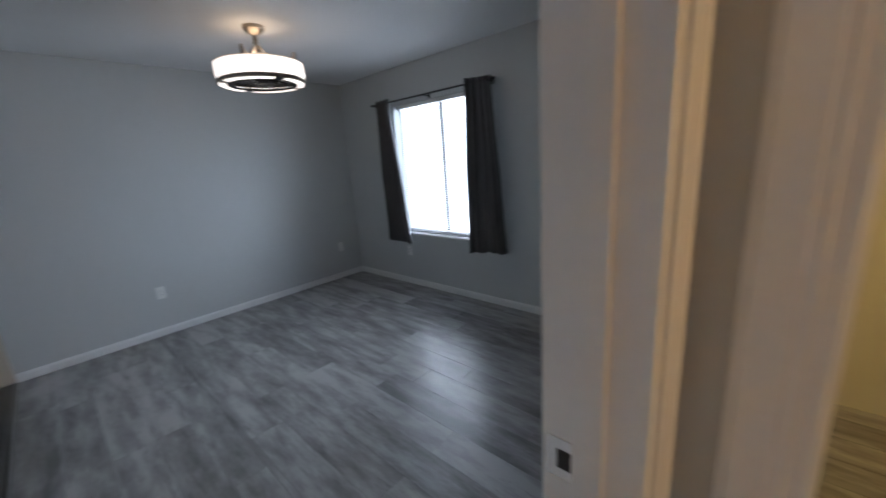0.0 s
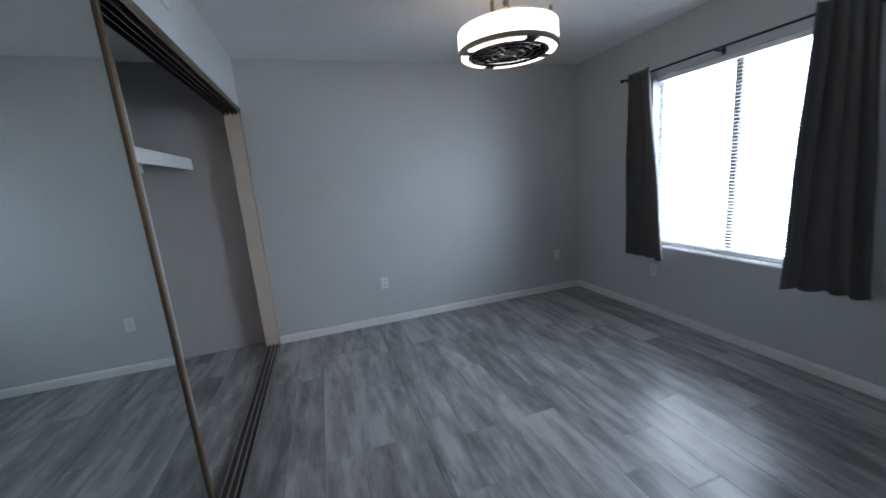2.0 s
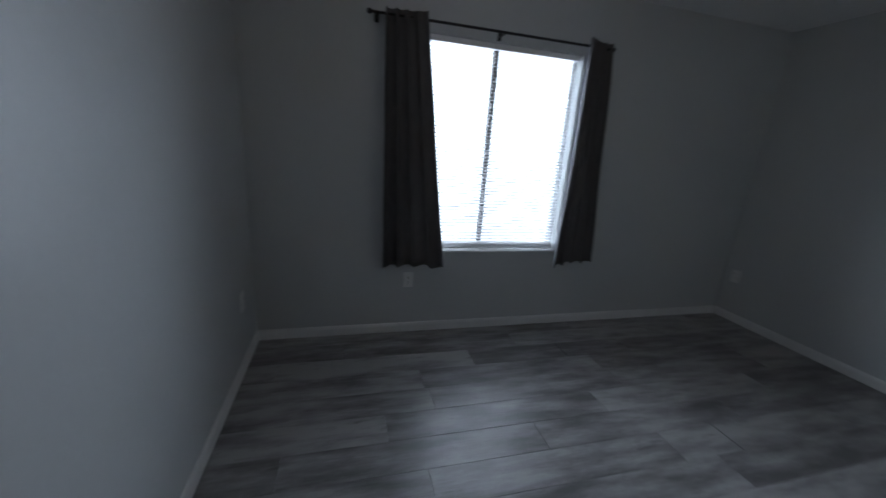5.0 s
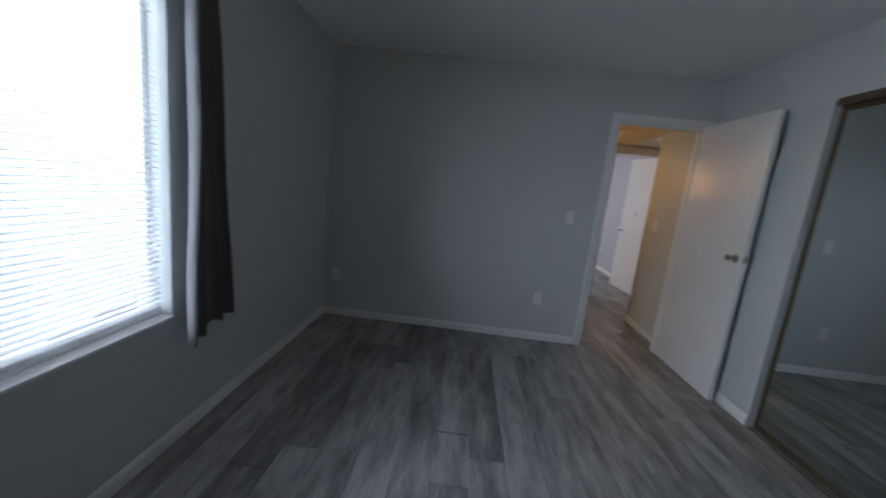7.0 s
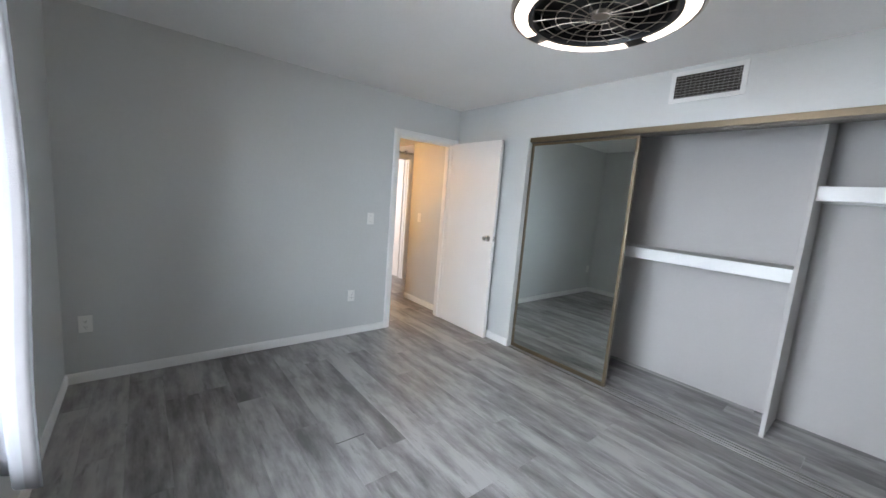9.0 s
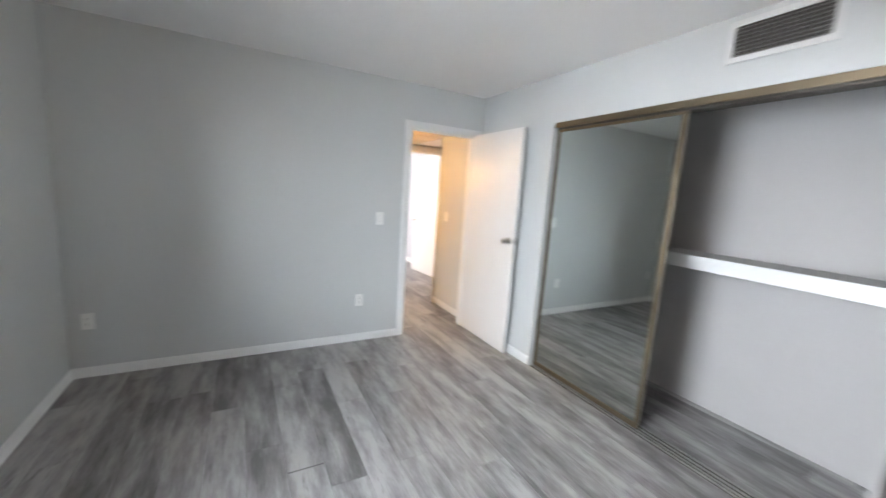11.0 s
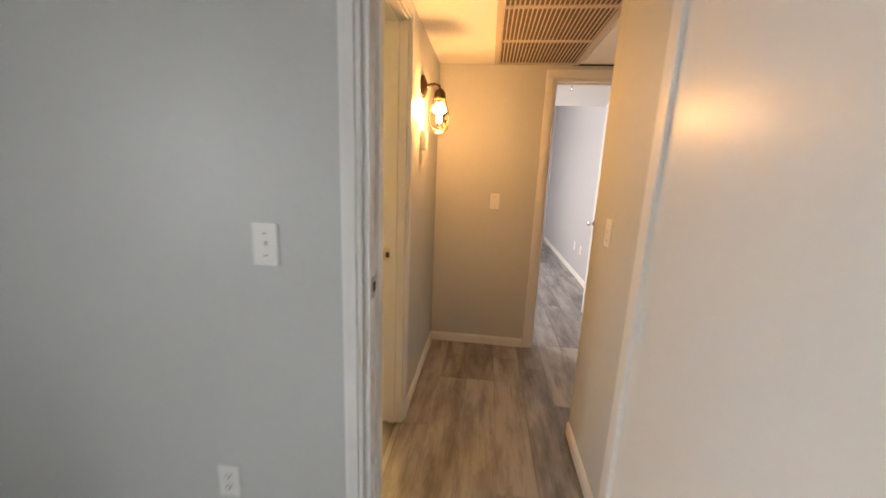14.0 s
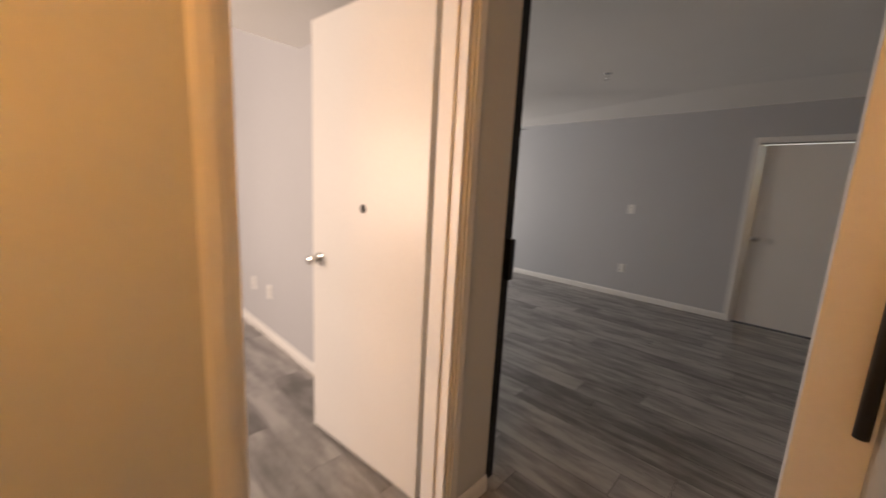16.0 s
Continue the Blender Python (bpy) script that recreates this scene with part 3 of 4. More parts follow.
tr = thing("closet_floor_track", pose((X0 - 1.02) / 2, -0.50, 0), "low metal floor track with three ribs", "door track")
L2 = (-1.022 - X0 - 0.016) / 2
bm = bmesh.new()
box(bm, (-L2, -0.058, 0.002), (L2, 0.048, 0.006), 0.001)
part("base", bm, TRACKM, tr)
for y in (-0.052, -0.018, 0.014, 0.042):
    bm = bmesh.new()
    box(bm, (-L2, y - 0.004, 0.006), (L2, y + 0.004, 0.016), 0.0015)
    part("rib", bm, RAIL, tr)
tr = thing("closet_head_track", pose((X0 - 1.02) / 2, -0.50, DT), "bronze closet head track with deep channels", "door track")
bm = bmesh.new()
box(bm, (-L2, -0.062, -0.008), (L2, 0.056, -0.002))
part("base", bm, TRACKM, tr)
for y in (-0.060, -0.030, 0.000, 0.028):
    bm = bmesh.new()
    box(bm, (-L2, y - 0.002, -0.045), (L2, y + 0.002, -0.008))
    part("channel_wall", bm, TRACKM, tr)
bm = bmesh.new()
box(bm, (-L2, 0.050, -0.035), (L2, 0.058, 0.006), 0.002)
part("fascia", bm, BRONZE, tr, "bronze fascia strip")


def shelf(label, x0, x1, z, y0=-1.238, y1=-0.88):
    th = thing("closet_shelf", pose((x0 + x1) / 2, y0, z), label, "shelf", "closet shelves")
    w = (x1 - x0) / 2
    bm = bmesh.new()
    box(bm, (-w, 0, -0.018), (w, y1 - y0 - 0.02, 0), 0.001)
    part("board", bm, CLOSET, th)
    bm = bmesh.new()
    box(bm, (-w, y1 - y0 - 0.019, -0.085), (w, y1 - y0, 0.004), 0.002)
    part("front_edge", bm, TRIM, th, "white painted front board")
    bm = bmesh.new()
    box(bm, (-w, 0, -0.085), (w, 0.018, -0.019), 0.001)
    part("cleat", bm, TRIM, th)


shelf("white closet shelf with deep front board", -2.912, -0.995, 1.135)
shelf("white closet shelf, set high and short", X0 - 0.098, -2.939, 1.67)
dv = thing("closet_divider", pose(-2.925, -1.02, 0), "white upright panel dividing the closet", "panel")
bm = bmesh.new()
box(bm, (-0.012, -0.218, 0.0), (0.012, 0.19, ZC - 0.004), 0.001)
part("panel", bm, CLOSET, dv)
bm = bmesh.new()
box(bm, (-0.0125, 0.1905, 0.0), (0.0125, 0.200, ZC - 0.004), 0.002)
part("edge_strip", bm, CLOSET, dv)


# ---- vents ----
def register(m, w, h, label):
    th = thing("air_vent", m, label, "air vent")
    bm = bmesh.new()
    f = 0.028
    for a, b in (((-w / 2, -0.008, -h / 2), (-w / 2 + f, 0, h / 2)), ((w / 2 - f, -0.008, -h / 2), (w / 2, 0, h / 2)), ((-w / 2 + f, -0.008, -h / 2), (w / 2 - f, 0, -h / 2 + f)), ((-w / 2 + f, -0.008, h / 2 - f), (w / 2 - f, 0, h / 2))):
        box(bm, a, b, 0.002)
    part("frame", bm, VENTM, th)
    # no duct is modelled: a near-black sheet gives the shade inside it
    bm = bmesh.new()
    box(bm, (-w / 2 + f, -0.0025, -h / 2 + f), (w / 2 - f, -0.0005, h / 2 - f))
    part("backing", bm, VOID_SHADE, th, "dark sheet for the shade in the duct behind the slats")
    n = 8
    for k in range(n):
        z = -h / 2 + f + (k + 0.5) * (h - 2 * f) / n
        bm = bmesh.new()
        box(bm, (-w / 2 + f, -0.010, -0.002), (w / 2 - f, 0.001, -0.0006), 0.0, pose(0, 0, z, 30, 0, 0))
        part("slat", bm, RAIL, th)
    for k in range(14):
        x = -w / 2 + f + (k + 0.5) * (w - 2 * f) / 14
        bm = bmesh.new()
        box(bm, (x - 0.0008, -0.0045, -h / 2 + f), (x + 0.0008, -0.0028, h / 2 - f))
        part("fin", bm, RAIL, th)


register(pose(-2.38, Y0, 2.275, 0, 0, 180), 0.42, 0.20, "white wall register with dark slats above closet")

gr = thing("return_grille", pose(1.215, -0.240, HZ), "large beige ceiling return grille with three rows", "air vent")
gx, gy = 0.685, 0.285
bm = bmesh.new()
for a, b in (((-gx, -gy, -0.012), (-gx + 0.03, gy, 0)), ((gx - 0.03, -gy, -0.012), (gx, gy, 0)), ((-gx + 0.03, -gy, -0.012), (gx - 0.03, -gy + 0.03, 0)), ((-gx + 0.03, gy - 0.03, -0.012), (gx - 0.03, gy, 0)),
             ((-0.235, -gy + 0.03, -0.011), (-0.215, gy - 0.03, 0)), ((0.215, -gy + 0.03, -0.011), (0.235, gy - 0.03, 0))):
    box(bm, a, b, 0.002)
part("frame", bm, GRILLE, gr)
bm = bmesh.new()
box(bm, (-gx + 0.03, -gy + 0.03, -0.003), (gx - 0.03, gy - 0.03, -0.001))
part("backing", bm, material("brown_grille_backing", (0.16, 0.12, 0.09), 0.9), gr, "dark brown sheet behind the bars")
for x0, x1 in ((-0.650, -0.240), (-0.210, 0.210), (0.240, 0.650)):
    for k in range(24):
        y = -gy + 0.038 + k * (2 * gy - 0.076) / 23
        bm = bmesh.new()
        box(bm, (x0, -0.0028, -0.011), (x1, 0.0028, -0.001), 0.0, pose(0, y, 0, 25, 0, 0))
        part("bar", bm, GRILLE, gr)
pn = thing("ceiling_panel", pose(1.44, -0.84, HZ), "plain white access panel in the hall ceiling", "panel")
bm = bmesh.new()
box(bm, (-0.44, -0.30, -0.008), (0.44, 0.30, 0), 0.002)
part("board", bm, TRIM, pn)


def sprinkler(m):
    th = thing("sprinkler_head", m, "small metal ceiling sprinkler head", "sprinkler", "sprinklers")
    bm = bmesh.new()
    lathe(bm, [(0, 0), (0.032, 0), (0.030, -0.006), (0.010, -0.008), (0.008, -0.03), (0, -0.03)], steps=18)
    part("escutcheon", bm, CHROME, th, smooth=True)
    bm = bmesh.new()
    for s in (-1, 1):
        tube(bm, [(s * 0.006, 0, -0.028), (s * 0.014, 0, -0.040), (s * 0.004, 0, -0.054)], 0.0025, 6)
    lathe(bm, [(0, -0.054), (0.014, -0.055), (0.014, -0.057), (0, -0.057)], steps=14)
    part("deflector", bm, CHROME, th, smooth=True)


sprinkler(pose(1.72, -0.86, HZ - 0.008))
sprinkler(pose(2.45, -0.60, HZ))
sprinkler(pose(2.58, -3.73, LZ))

# solid dark strip, painting the shadow line between wall and ceiling
structure("seam_shadow_strip", VOID_SHADE, B((HX - 0.014, -1.02, HZ - 0.010), (HX - 0.002, -0.49, HZ - 0.001)), "dark strip for the shadow line in the seam above the side room door", "trim")

# ---- bedroom ceiling fan with ring light ----
FX, FY, FB = -2.585, 1.21, 2.03
fan = thing("ceiling_fan_light", pose(FX, FY, FB), "brushed nickel drum ceiling fan with lit ring", "ceiling fan")
R = 0.305
fan.scale = (0.93, 0.93, 1)
bm = bmesh.new()
lathe(bm, [(0, ZC - FB - 0.001), (0.075, ZC - FB - 0.001), (0.073, ZC - FB - 0.02), (0.05, ZC - FB - 0.04), (0.018, ZC - FB - 0.055), (0.014, ZC - FB - 0.09), (0.022, ZC - FB - 0.10), (0.014, ZC - FB - 0.115), (0.014, 0.17), (0.05, 0.155), (0.06, 0.14), (0, 0.14)])
part("canopy", bm, NICKEL, fan, "brushed nickel canopy and stem", True)
for k in range(4):
    a = radians(45 + 90 * k)
    c, s = math.cos(a), math.sin(a)
    bm = bmesh.new()
    tube(bm, [(0.015 * c, 0.015 * s, 0.25), (0.05 * c, 0.05 * s, 0.205), (0.12 * c, 0.12 * s, 0.165), (0.20 * c, 0.20 * s, 0.150), (0.25 * c, 0.25 * s, 0.165), (0.265 * c, 0.265 * s, 0.185)], 0.0085, 10)
    part("arm", bm, NICKEL, fan, smooth=True)
    bm = bmesh.new()
    lathe(bm, [(0, 0.02), (0.011, 0.016), (0.013, 0), (0.011, -0.05), (0, -0.05)], pose(0.262 * c, 0.262 * s, 0.18), 12)
    part("arm_cap", bm, NICKEL, fan, smooth=True)
bm = bmesh.new()
lathe(bm, [(R - 0.008, 0.13), (R, 0.125), (R, 0.028), (R - 0.008, 0.028), (R - 0.008, 0.13)], steps=64)
part("drum_shade", bm, DIFFUSER, fan, "lit white drum shade", True)
bm = bmesh.new()
lathe(bm, [(R - 0.006, 0.0), (R + 0.003, 0.004), (R + 0.003, 0.026), (R - 0.006, 0.026)], steps=64)
part("rim", bm, NICKEL, fan, "thin nickel rim", True)
bm = bmesh.new()
lathe(bm, [(R - 0.008, 0.126), (R + 0.002, 0.130), (R - 0.01, 0.136), (0.06, 0.14)], steps=64)
part("top_plate", bm, NICKEL, fan, smooth=True)
# four lit arcs of the lower ring, with dark gaps between
for k in range(4):
    bm = bmesh.new()
    a0, a1, n = radians(90 * k + 8), radians(90 * k + 82), 22
    rows = []
    for i in range(n + 1):
        a = a0 + (a1 - a0) * i / n
        rows.append([bm.verts.new((r * math.cos(a), r * math.sin(a), z)) for r, z in ((0.240, 0.004), (0.250, -0.004), (0.288, -0.004), (0.296, 0.004))])
    for p, q in zip(rows, rows[1:]):
        for j in range(3):
            bm.faces.new((p[j], q[j], q[j + 1], p[j + 1]))
    part("light_ring", bm, DIFFUSER, fan, "lit ring segment", True)
bm = bmesh.new()
lathe(bm, [(0.225, 0.010), (0.232, -0.004), (0.300, 0.002), (0.300, 0.010), (0.225, 0.010)], steps=64)
part("ring_base", bm, BLACK, fan, "dark bronze ring", True)
for r in (0.05, 0.10, 0.15, 0.20):
    bm = bmesh.new()
    pts = [(r * math.cos(2 * math.pi * k / 36), r * math.sin(2 * math.pi * k / 36), -0.004 + 0.02 * (r / 0.23) ** 2 * 0.3) for k in range(37)]
    tube(bm, pts, 0.0014, 6)
    part("guard_ring", bm, NICKEL, fan, "thin wire guard ring", True)
for k in range(18):
    a = 2 * math.pi * k / 18
    bm = bmesh.new()
    tube(bm, [(0.03 * math.cos(a), 0.03 * math.sin(a), -0.004), (0.13 * math.cos(a + 0.35), 0.13 * math.sin(a + 0.35), -0.003), (0.23 * math.cos(a + 0.2), 0.23 * math.sin(a + 0.2), 0.002)], 0.0014, 6)
    part("guard_wire", bm, NICKEL, fan, "thin curved guard wire", True)
for k in range(5):
    bm = bmesh.new()
    box(bm, (0.04, -0.045, 0.038), (0.215, 0.045, 0.042), 0.001, pose(0, 0, 0, 0, 0, 72 * k) @ pose(0, 0, 0, 12, 0, 0))
    part("blade", bm, BLACK, fan, "dark fan blade")
bm = bmesh.new()
lathe(bm, [(0, 0.012), (0.03, 0.012), (0.04, 0.02), (0.04, 0.09), (0, 0.09)], steps=24)
part("motor", bm, BLACK, fan, smooth=True)
bm = bmesh.new()
lathe(bm, [(0, 0.10), (0.295, 0.10), (0.295, 0.03)], steps=64)
part("housing", bm, BLACK, fan, "dark inner housing")
bm = bmesh.new()
lathe(bm, [(0, -0.010), (0.016, -0.008), (0.03, -0.002), (0.03, 0.012)], steps=24)
part("hub_cap", bm, NICKEL, fan, smooth=True)

# ---- hall sconce ----
sc = thing("wall_sconce", pose(1.24, HN, 1.68), "bronze wall sconce with lit caged glass bulb", "wall lamp")
BRZ = material("dark_bronze", (0.10, 0.065, 0.04), 0.35, 0.9, vary=0.15)
bm = bmesh.new()
lathe(bm, [(0, 0.03), (0.02, 0.03), (0.045, 0.018), (0.06, 0.012), (0.062, 0)], pose(0, 0, 0.14, 90, 0, 0))
part("backplate", bm, BRZ, sc, smooth=True)
bm = bmesh.new()
tube(bm, [(0, -0.02, 0.14), (0, -0.04, 0.150), (0, -0.07, 0.155), (0, -0.095, 0.145), (0, -0.10, 0.12)], 0.008)
lathe(bm, [(0, 0.03), (0.018, 0.028), (0.03, 0.01), (0.034, -0.02), (0.03, -0.025), (0, -0.025)], pose(0, -0.10, 0.10))
part("arm", bm, BRZ, sc, smooth=True)
bm = bmesh.new()
lathe(bm, [(0.026, 0.08), (0.034, 0.05), (0.052, 0.0), (0.056, -0.03), (0.046, -0.075), (0.03, -0.095)], pose(0, -0.10, 0))
g = part("glass_shade", bm, CLEAR, sc, "clear teardrop glass", True)
g.visible_shadow = False
for k in range(6):
    a = radians(60 * k)
    bm = bmesh.new()
    tube(bm, [(r * math.cos(a), -0.10 + r * math.sin(a), z) for r, z in ((0.034, 0.082), (0.042, 0.05), (0.058, 0.0), (0.061, -0.03), (0.052, -0.075), (0.022, -0.105), (0.004, -0.112))], 0.0022, 6)
    part("cage_wire", bm, BRZ, sc, smooth=True)
bm = bmesh.new()
for k in range(4):
    a = radians(90 * k)
    tube(bm, [(0.008 * math.cos(a), -0.10 + 0.008 * math.sin(a), -0.045), (0.010 * math.cos(a), -0.10 + 0.010 * math.sin(a), 0.055)], 0.0022, 6)
part("filament", bm, FILAMENT, sc, "glowing filament")
bx = thing("wall_box", pose(1.24, HN, 1.53), "small white chime box below the sconce", "wall box")
bm = bmesh.new()
box(bm, (-0.026, -0.035, -0.045), (0.026, 0, 0.06), 0.004)
part("cover", bm, PLASTIC, bx)

# ---- bathroom ----
va = thing("vanity_cabinet", pose(1.57, 0.90, 0), "cream painted bathroom vanity with two doors", "cabinet")
bm = bmesh.new()
box(bm, (-0.25, -0.42, 0.10), (0.28, 0.42, 0.80), 0.002)
box(bm, (-0.20, -0.42, 0.0), (0.28, 0.42, 0.10))
part("body", bm, CABINET, va)
bm = bmesh.new()
box(bm, (-0.268, -0.40, 0.60), (-0.251, 0.40, 0.77), 0.004)
part("drawer_front", bm, CABINET, va)
for y0, y1 in ((-0.40, -0.006), (0.006, 0.40)):
    bm = bmesh.new()
    box(bm, (-0.268, y0, 0.12), (-0.251, y1, 0.585), 0.004)
    d = part("door", bm, CABINET, va)
    bm = bmesh.new()
    box(bm, (-0.274, y0 + 0.06, 0.18), (-0.2685, y1 - 0.06, 0.525), 0.003)
    part("raised_panel", bm, CABINET, d)
ct = thing("countertop", pose(1.57, 0.90, 0.80), "speckled brown granite countertop with backsplash", "countertop")
bm = bmesh.new()
for a, b in (((-0.29, -0.43, 0), (-0.18, 0.44, 0.035)), ((0.12, -0.43, 0), (0.288, 0.44, 0.035)), ((-0.18, -0.43, 0), (0.12, -0.22, 0.035)), ((-0.18, 0.22, 0), (0.12, 0.44, 0.035))):
    box(bm, a, b, 0.003)
part("slab", bm, GRANITE, ct)
bm = bmesh.new()
box(bm, (0.268, -0.43, 0.036), (0.288, 0.44, 0.135), 0.002)
part("backsplash", bm, GRANITE, ct)
sk = thing("sink_basin", pose(1.54, 0.90, 0.83), "white rectangular ceramic sink", "sink")
bm = bmesh.new()
top = [(-0.15, -0.22), (0.15, -0.22), (0.15, 0.22), (-0.15, 0.22)]
loops = [[bm.verts.new((x * s, y * s, z)) for x, y in top] for s, z in ((1.0, 0.006), (0.94, 0.004), (0.86, -0.05), (0.6, -0.11))]
for a, b in zip(loops, loops[1:]):
    for k in range(4):
        bm.faces.new((a[k], a[(k + 1) % 4], b[(k + 1) % 4], b[k]))
bm.faces.new(loops[-1])
part("basin", bm, CERAMIC, sk)
fa = thing("faucet", pose(1.75, 0.92, 0.836), "chrome bathroom faucet with two handles", "faucet")
bm = bmesh.new()
box(bm, (-0.025, -0.09, 0), (0.025, 0.09, 0.014), 0.006)
part("base", bm, CHROME, fa)
bm = bmesh.new()
tube(bm, [(0, 0, 0.01), (-0.01, 0, 0.06), (-0.05, 0, 0.085), (-0.10, 0, 0.07)], 0.012)
part("spout", bm, CHROME, fa, smooth=True)
for y in (-0.065, 0.065):
    bm = bmesh.new()
    lathe(bm, [(0, 0.06), (0.012, 0.058), (0.022, 0.045), (0.016, 0.02), (0.018, 0.012)], pose(0, y, 0), 16)
    part("handle", bm, CHROME, fa, smooth=True)
mi = thing("vanity_mirror", pose(1.858, 0.95, 1.02), "wall mirror in a brown mosaic tile frame", "mirror")
bm = bmesh.new()
box(bm, (-0.017, -0.27, 0.09), (-0.0125, 0.27, 0.83))
part("glass", bm, MIRROR, mi)
rng = random.Random(4)
bm = bmesh.new()
box(bm, (-0.012, -0.36, 0.0), (0, 0.36, 0.92))
part("backing", bm, JOINT, mi)
tile_meshes = []
for k in range(4):
    bm = bmesh.new()
    box(bm, (-0.010, 0.001, 0.001), (0, 0.085, 0.037), 0.002)
    tile_meshes.append(finish("tile", bm, MOSAIC))
spots = [(-0.36, 0.04 * k) for k in range(23)] + [(0.272, 0.04 * k) for k in range(23)]
spots += [(-0.272 + 0.0907 * k, z) for k in range(6) for z in (0.0, 0.042, 0.84, 0.88)]
for y, z in spots:
    t = new("tile", tile_meshes[rng.randrange(4)])
    t.parent = mi
    t.location = (-0.012 - rng.uniform(0, 0.003), y, z)
vl = thing("vanity_light", pose(1.858, 0.95, 2.02), "lit vanity light bar with glass shades", "wall lamp")
bm = bmesh.new()
box(bm, (-0.03, -0.30, -0.035), (0, 0.30, 0.035), 0.006)
part("bar", bm, CHROME, vl)
for y in (-0.2, 0.0, 0.2):
    bm = bmesh.new()
    lathe(bm, [(0.02, 0.03), (0.05, 0.0), (0.062, -0.05), (0.058, -0.06)], pose(-0.085, y, 0.03), 20)
    part("shade", bm, BULB, vl, "glowing glass shade", True)
    bm = bmesh.new()
    tube(bm, [(-0.03, y, 0.02), (-0.085, y, 0.065)], 0.008)
    part("arm", bm, CHROME, vl)
tb = thing("towel_bar", pose(0.16, 1.35, 1.45), "chrome towel bar on the bathroom wall", "towel bar")
bm = bmesh.new()
tube(bm, [(0.06, -0.28, 0), (0.06, 0.28, 0)], 0.008)
part("rail", bm, CHROME, tb, smooth=True)
for y in (-0.26, 0.26):
    bm = bmesh.new()
    lathe(bm, [(0, 0.07), (0.012, 0.07), (0.014, 0.02), (0.024, 0.01), (0.025, 0)], pose(0, y, 0, 0, 90, 0), 16)
    part("post", bm, CHROME, tb, smooth=True)

# ---- living room ----
ac = thing("folding_door", pose(HX + 0.062, -1.39, 0), "black folding door pressed flat against the jamb", "folding door")
for k in range(3):
    bm = bmesh.new()
    box(bm, (-0.05, -0.028 + k * 0.022, 0.02), (0.05, -0.010 + k * 0.022, HZ - 0.02), 0.004)
    part("leaf", bm, BLACK, ac)
bm = bmesh.new()
box(bm, (-0.03, -0.035, 0.002), (0.03, 0.035, 0.02), 0.004)
part("foot", bm, BLACK, ac)
bm = bmesh.new()
box(bm, (-0.075, -0.02, 0.95), (-0.05, 0.01, 1.12), 0.006)
part("handle", bm, BLACK, ac)
structure("trim_6", TRIM, B((HW - 0.02, -1.30, 0.002), (1.04, -1.20, HZ)), "painted jamb beside the living room opening", "trim", 0.003)
po = thing("door_pull", pose(0.952, -1.17, 0.88), "black upright door pull on the jamb", "door pull")
bm = bmesh.new()
tube(bm, [(0, 0, 0), (0, 0, 0.40)], 0.012, 12)
part("bar", bm, BLACK, po, smooth=True)
for z in (0.05, 0.33):
    bm = bmesh.new()
    box(bm, (-0.008, -0.0295, z), (0.008, 0, z + 0.016))
    part("standoff", bm, BLACK, po)
cf = thing("ceiling_fan", pose(4.15, -3.8, 2.09), "dark five-blade ceiling fan on a short stem", "ceiling fan")
bm = bmesh.new()
lathe(bm, [(0, LZ - 2.09), (0.06, LZ - 2.09), (0.05, LZ - 2.13), (0.015, LZ - 2.14), (0.015, 0.06), (0.09, 0.04), (0.10, -0.03), (0.06, -0.06), (0, -0.06)])
part("motor", bm, RAIL, cf, "grey metal motor housing", True)
for k in range(5):
    bm = bmesh.new()
    box(bm, (0.16, -0.06, -0.004), (0.62, 0.06, 0.004), 0.003, pose(0, 0, 0, 0, 0, 72 * k + 20) @ pose(0, 0, 0, 10, 0, 0))
    part("blade", bm, BLACK, cf, "dark flat blade")
    bm = bmesh.new()
    box(bm, (0.08, -0.015, -0.004), (0.18, 0.015, 0.004), 0.002, pose(0, 0, 0, 0, 0, 72 * k + 20))
    part("blade_iron", bm, RAIL, cf)


# ---- floor planks ----
def open_joint(x, y0, y1):
    """A plank end that has drifted apart and shows a dark slit."""
    bm = bmesh.new()
    box(bm, (x - 0.0025, y0, -0.004), (x + 0.0025, y1, 0.0008))
    part("open_joint", bm, SLOT, bpy.data.objects["floor"], "dark slit between two plank ends")


open_joint(-1.49, Y0 + 10 * 0.182 + 0.004, Y0 + 11 * 0.182 - 0.004)
open_joint(-1.905, Y0 + 15 * 0.182 + 0.004, Y0 + 16 * 0.182 - 0.004)

PW, PL = 0.182, 1.22
floor_ob = bpy.data.objects["floor"]


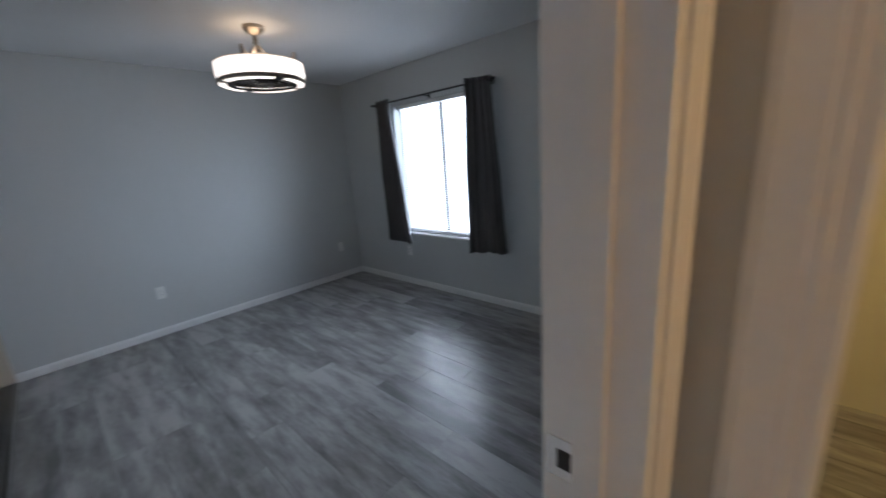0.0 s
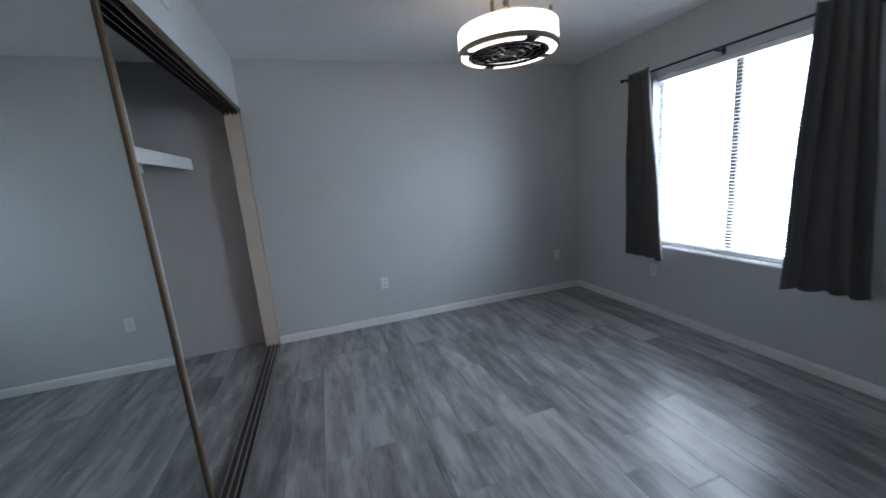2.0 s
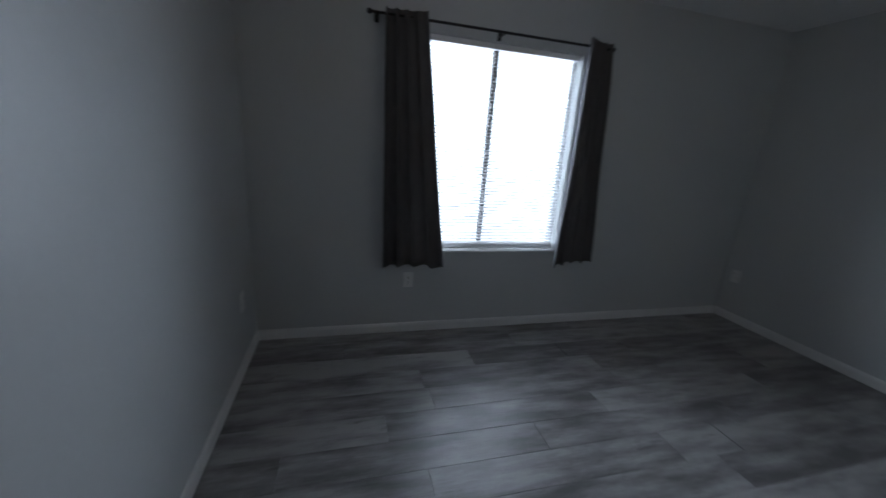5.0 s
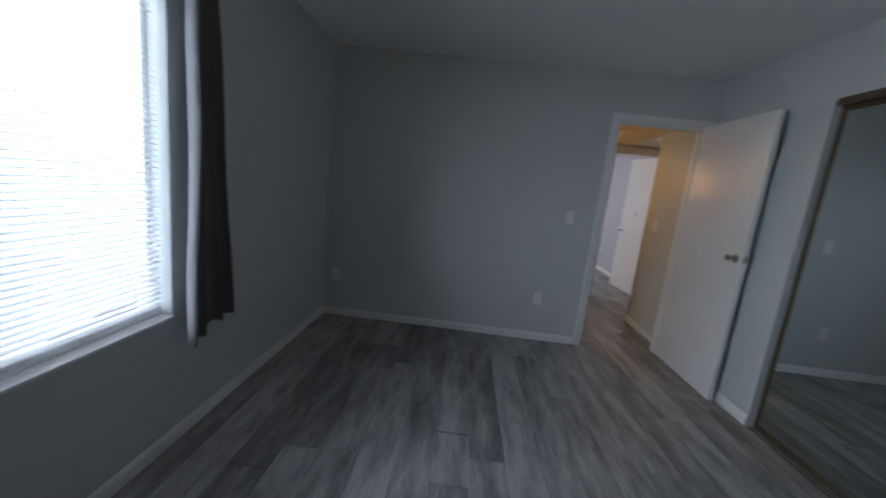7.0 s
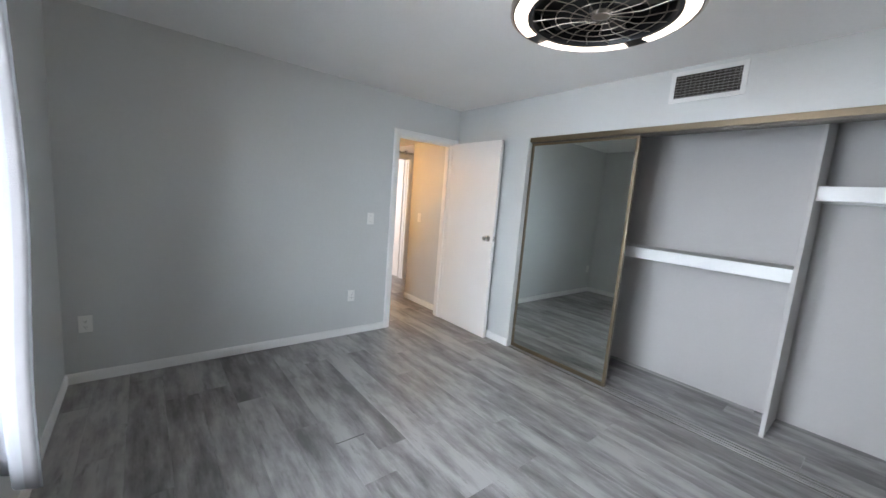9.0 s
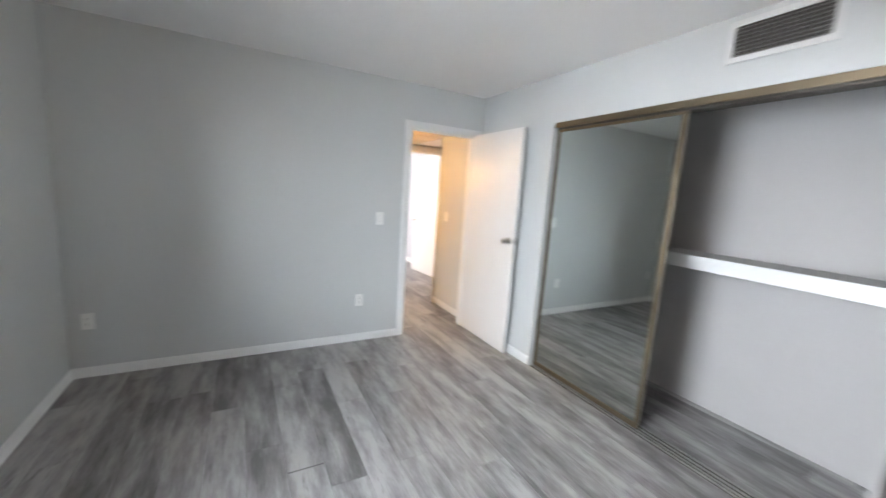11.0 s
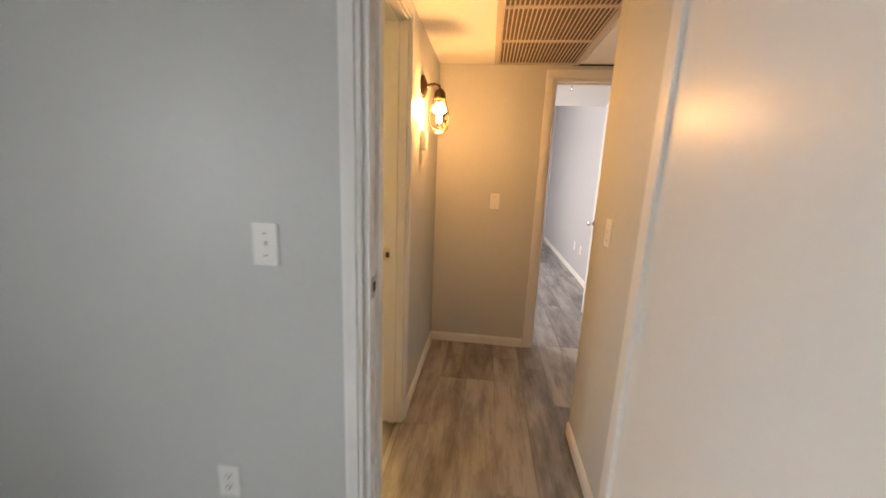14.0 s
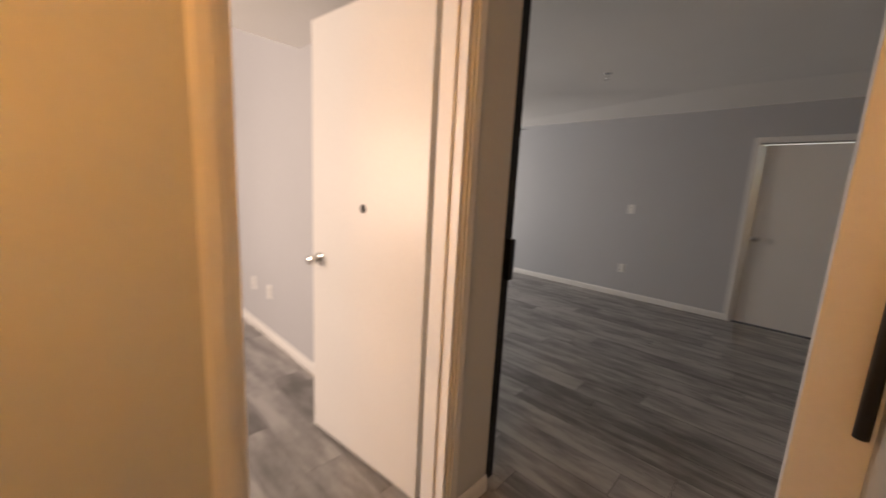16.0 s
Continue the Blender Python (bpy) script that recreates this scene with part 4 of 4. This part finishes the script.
def plank_mesh(x0, x1, y0, y1):
    bm = bmesh.new()
    e = 0.0003
    z, c = 0.0, 0.0008
    lo = [(x0 + e, y0 + e), (x1 - e, y0 + e), (x1 - e, y1 - e), (x0 + e, y1 - e)]
    hi = [(x0 + e + c, y0 + e + c), (x1 - e - c, y0 + e + c), (x1 - e - c, y1 - e - c), (x0 + e + c, y1 - e - c)]
    rings = [[bm.verts.new((x, y, zz)) for x, y in ring] for ring, zz in ((lo, -0.006), (lo, -0.0014), (hi, z))]
    for a, b in zip(rings, rings[1:]):
        for k in range(4):
            bm.faces.new((a[k], a[(k + 1) % 4], b[(k + 1) % 4], b[k]))
    bm.faces.new(rings[-1])
    return bm


def rows_of(x0, x1, y0, y1):
    """Staggered planks clipped to an area; a row keeps its joints from room to room."""
    k0, k1 = math.floor((y0 - Y0) / PW), math.ceil((y1 - Y0) / PW)
    for k in range(k0, k1):
        a, b = max(y0, Y0 + k * PW), min(y1, Y0 + (k + 1) * PW)
        x = -12 + random.Random(k * 7 + 1).uniform(0, 1) * PL
        while x < x1:
            p, q = max(x, x0), min(x + PL, x1)
            if q - p > 0.004 and b - a > 0.004:
                yield p, q, a, b
            x += PL


for area in ((X0, 0.06, HN, Y1), (X0, HX + 0.06, Y0, HN), (X0 - 0.1, -0.99, -1.24, Y0), (0.06, HX + 0.06, -1.45, Y0), (HX + 0.06, 4.2, -1.25, 0.6)):
    for p, q, a, b in rows_of(*area):
        ob = new("plank", finish("plank", plank_mesh(p, q, a, b), PLANK))
        ob.parent = floor_ob
bm = bmesh.new()
for area in ((-1.1, 6.9, LY, -1.45), (4.2, 7.1, -1.25, 1.7), (0.16, 1.86, HN, 2.6), (HX + 0.12, 4.2, 0.6, 1.7)):
    for p, q, a, b in rows_of(*area):
        bm.faces.new([bm.verts.new(v) for v in ((p + 0.001, a + 0.001, 0), (q - 0.001, a + 0.001, 0), (q - 0.001, b - 0.001, 0), (p + 0.001, b - 0.001, 0))])
ob = part("far_planks", bm, PLANK, floor_ob, "grey wood-look vinyl planks")
ob["kind"] = "stuff"
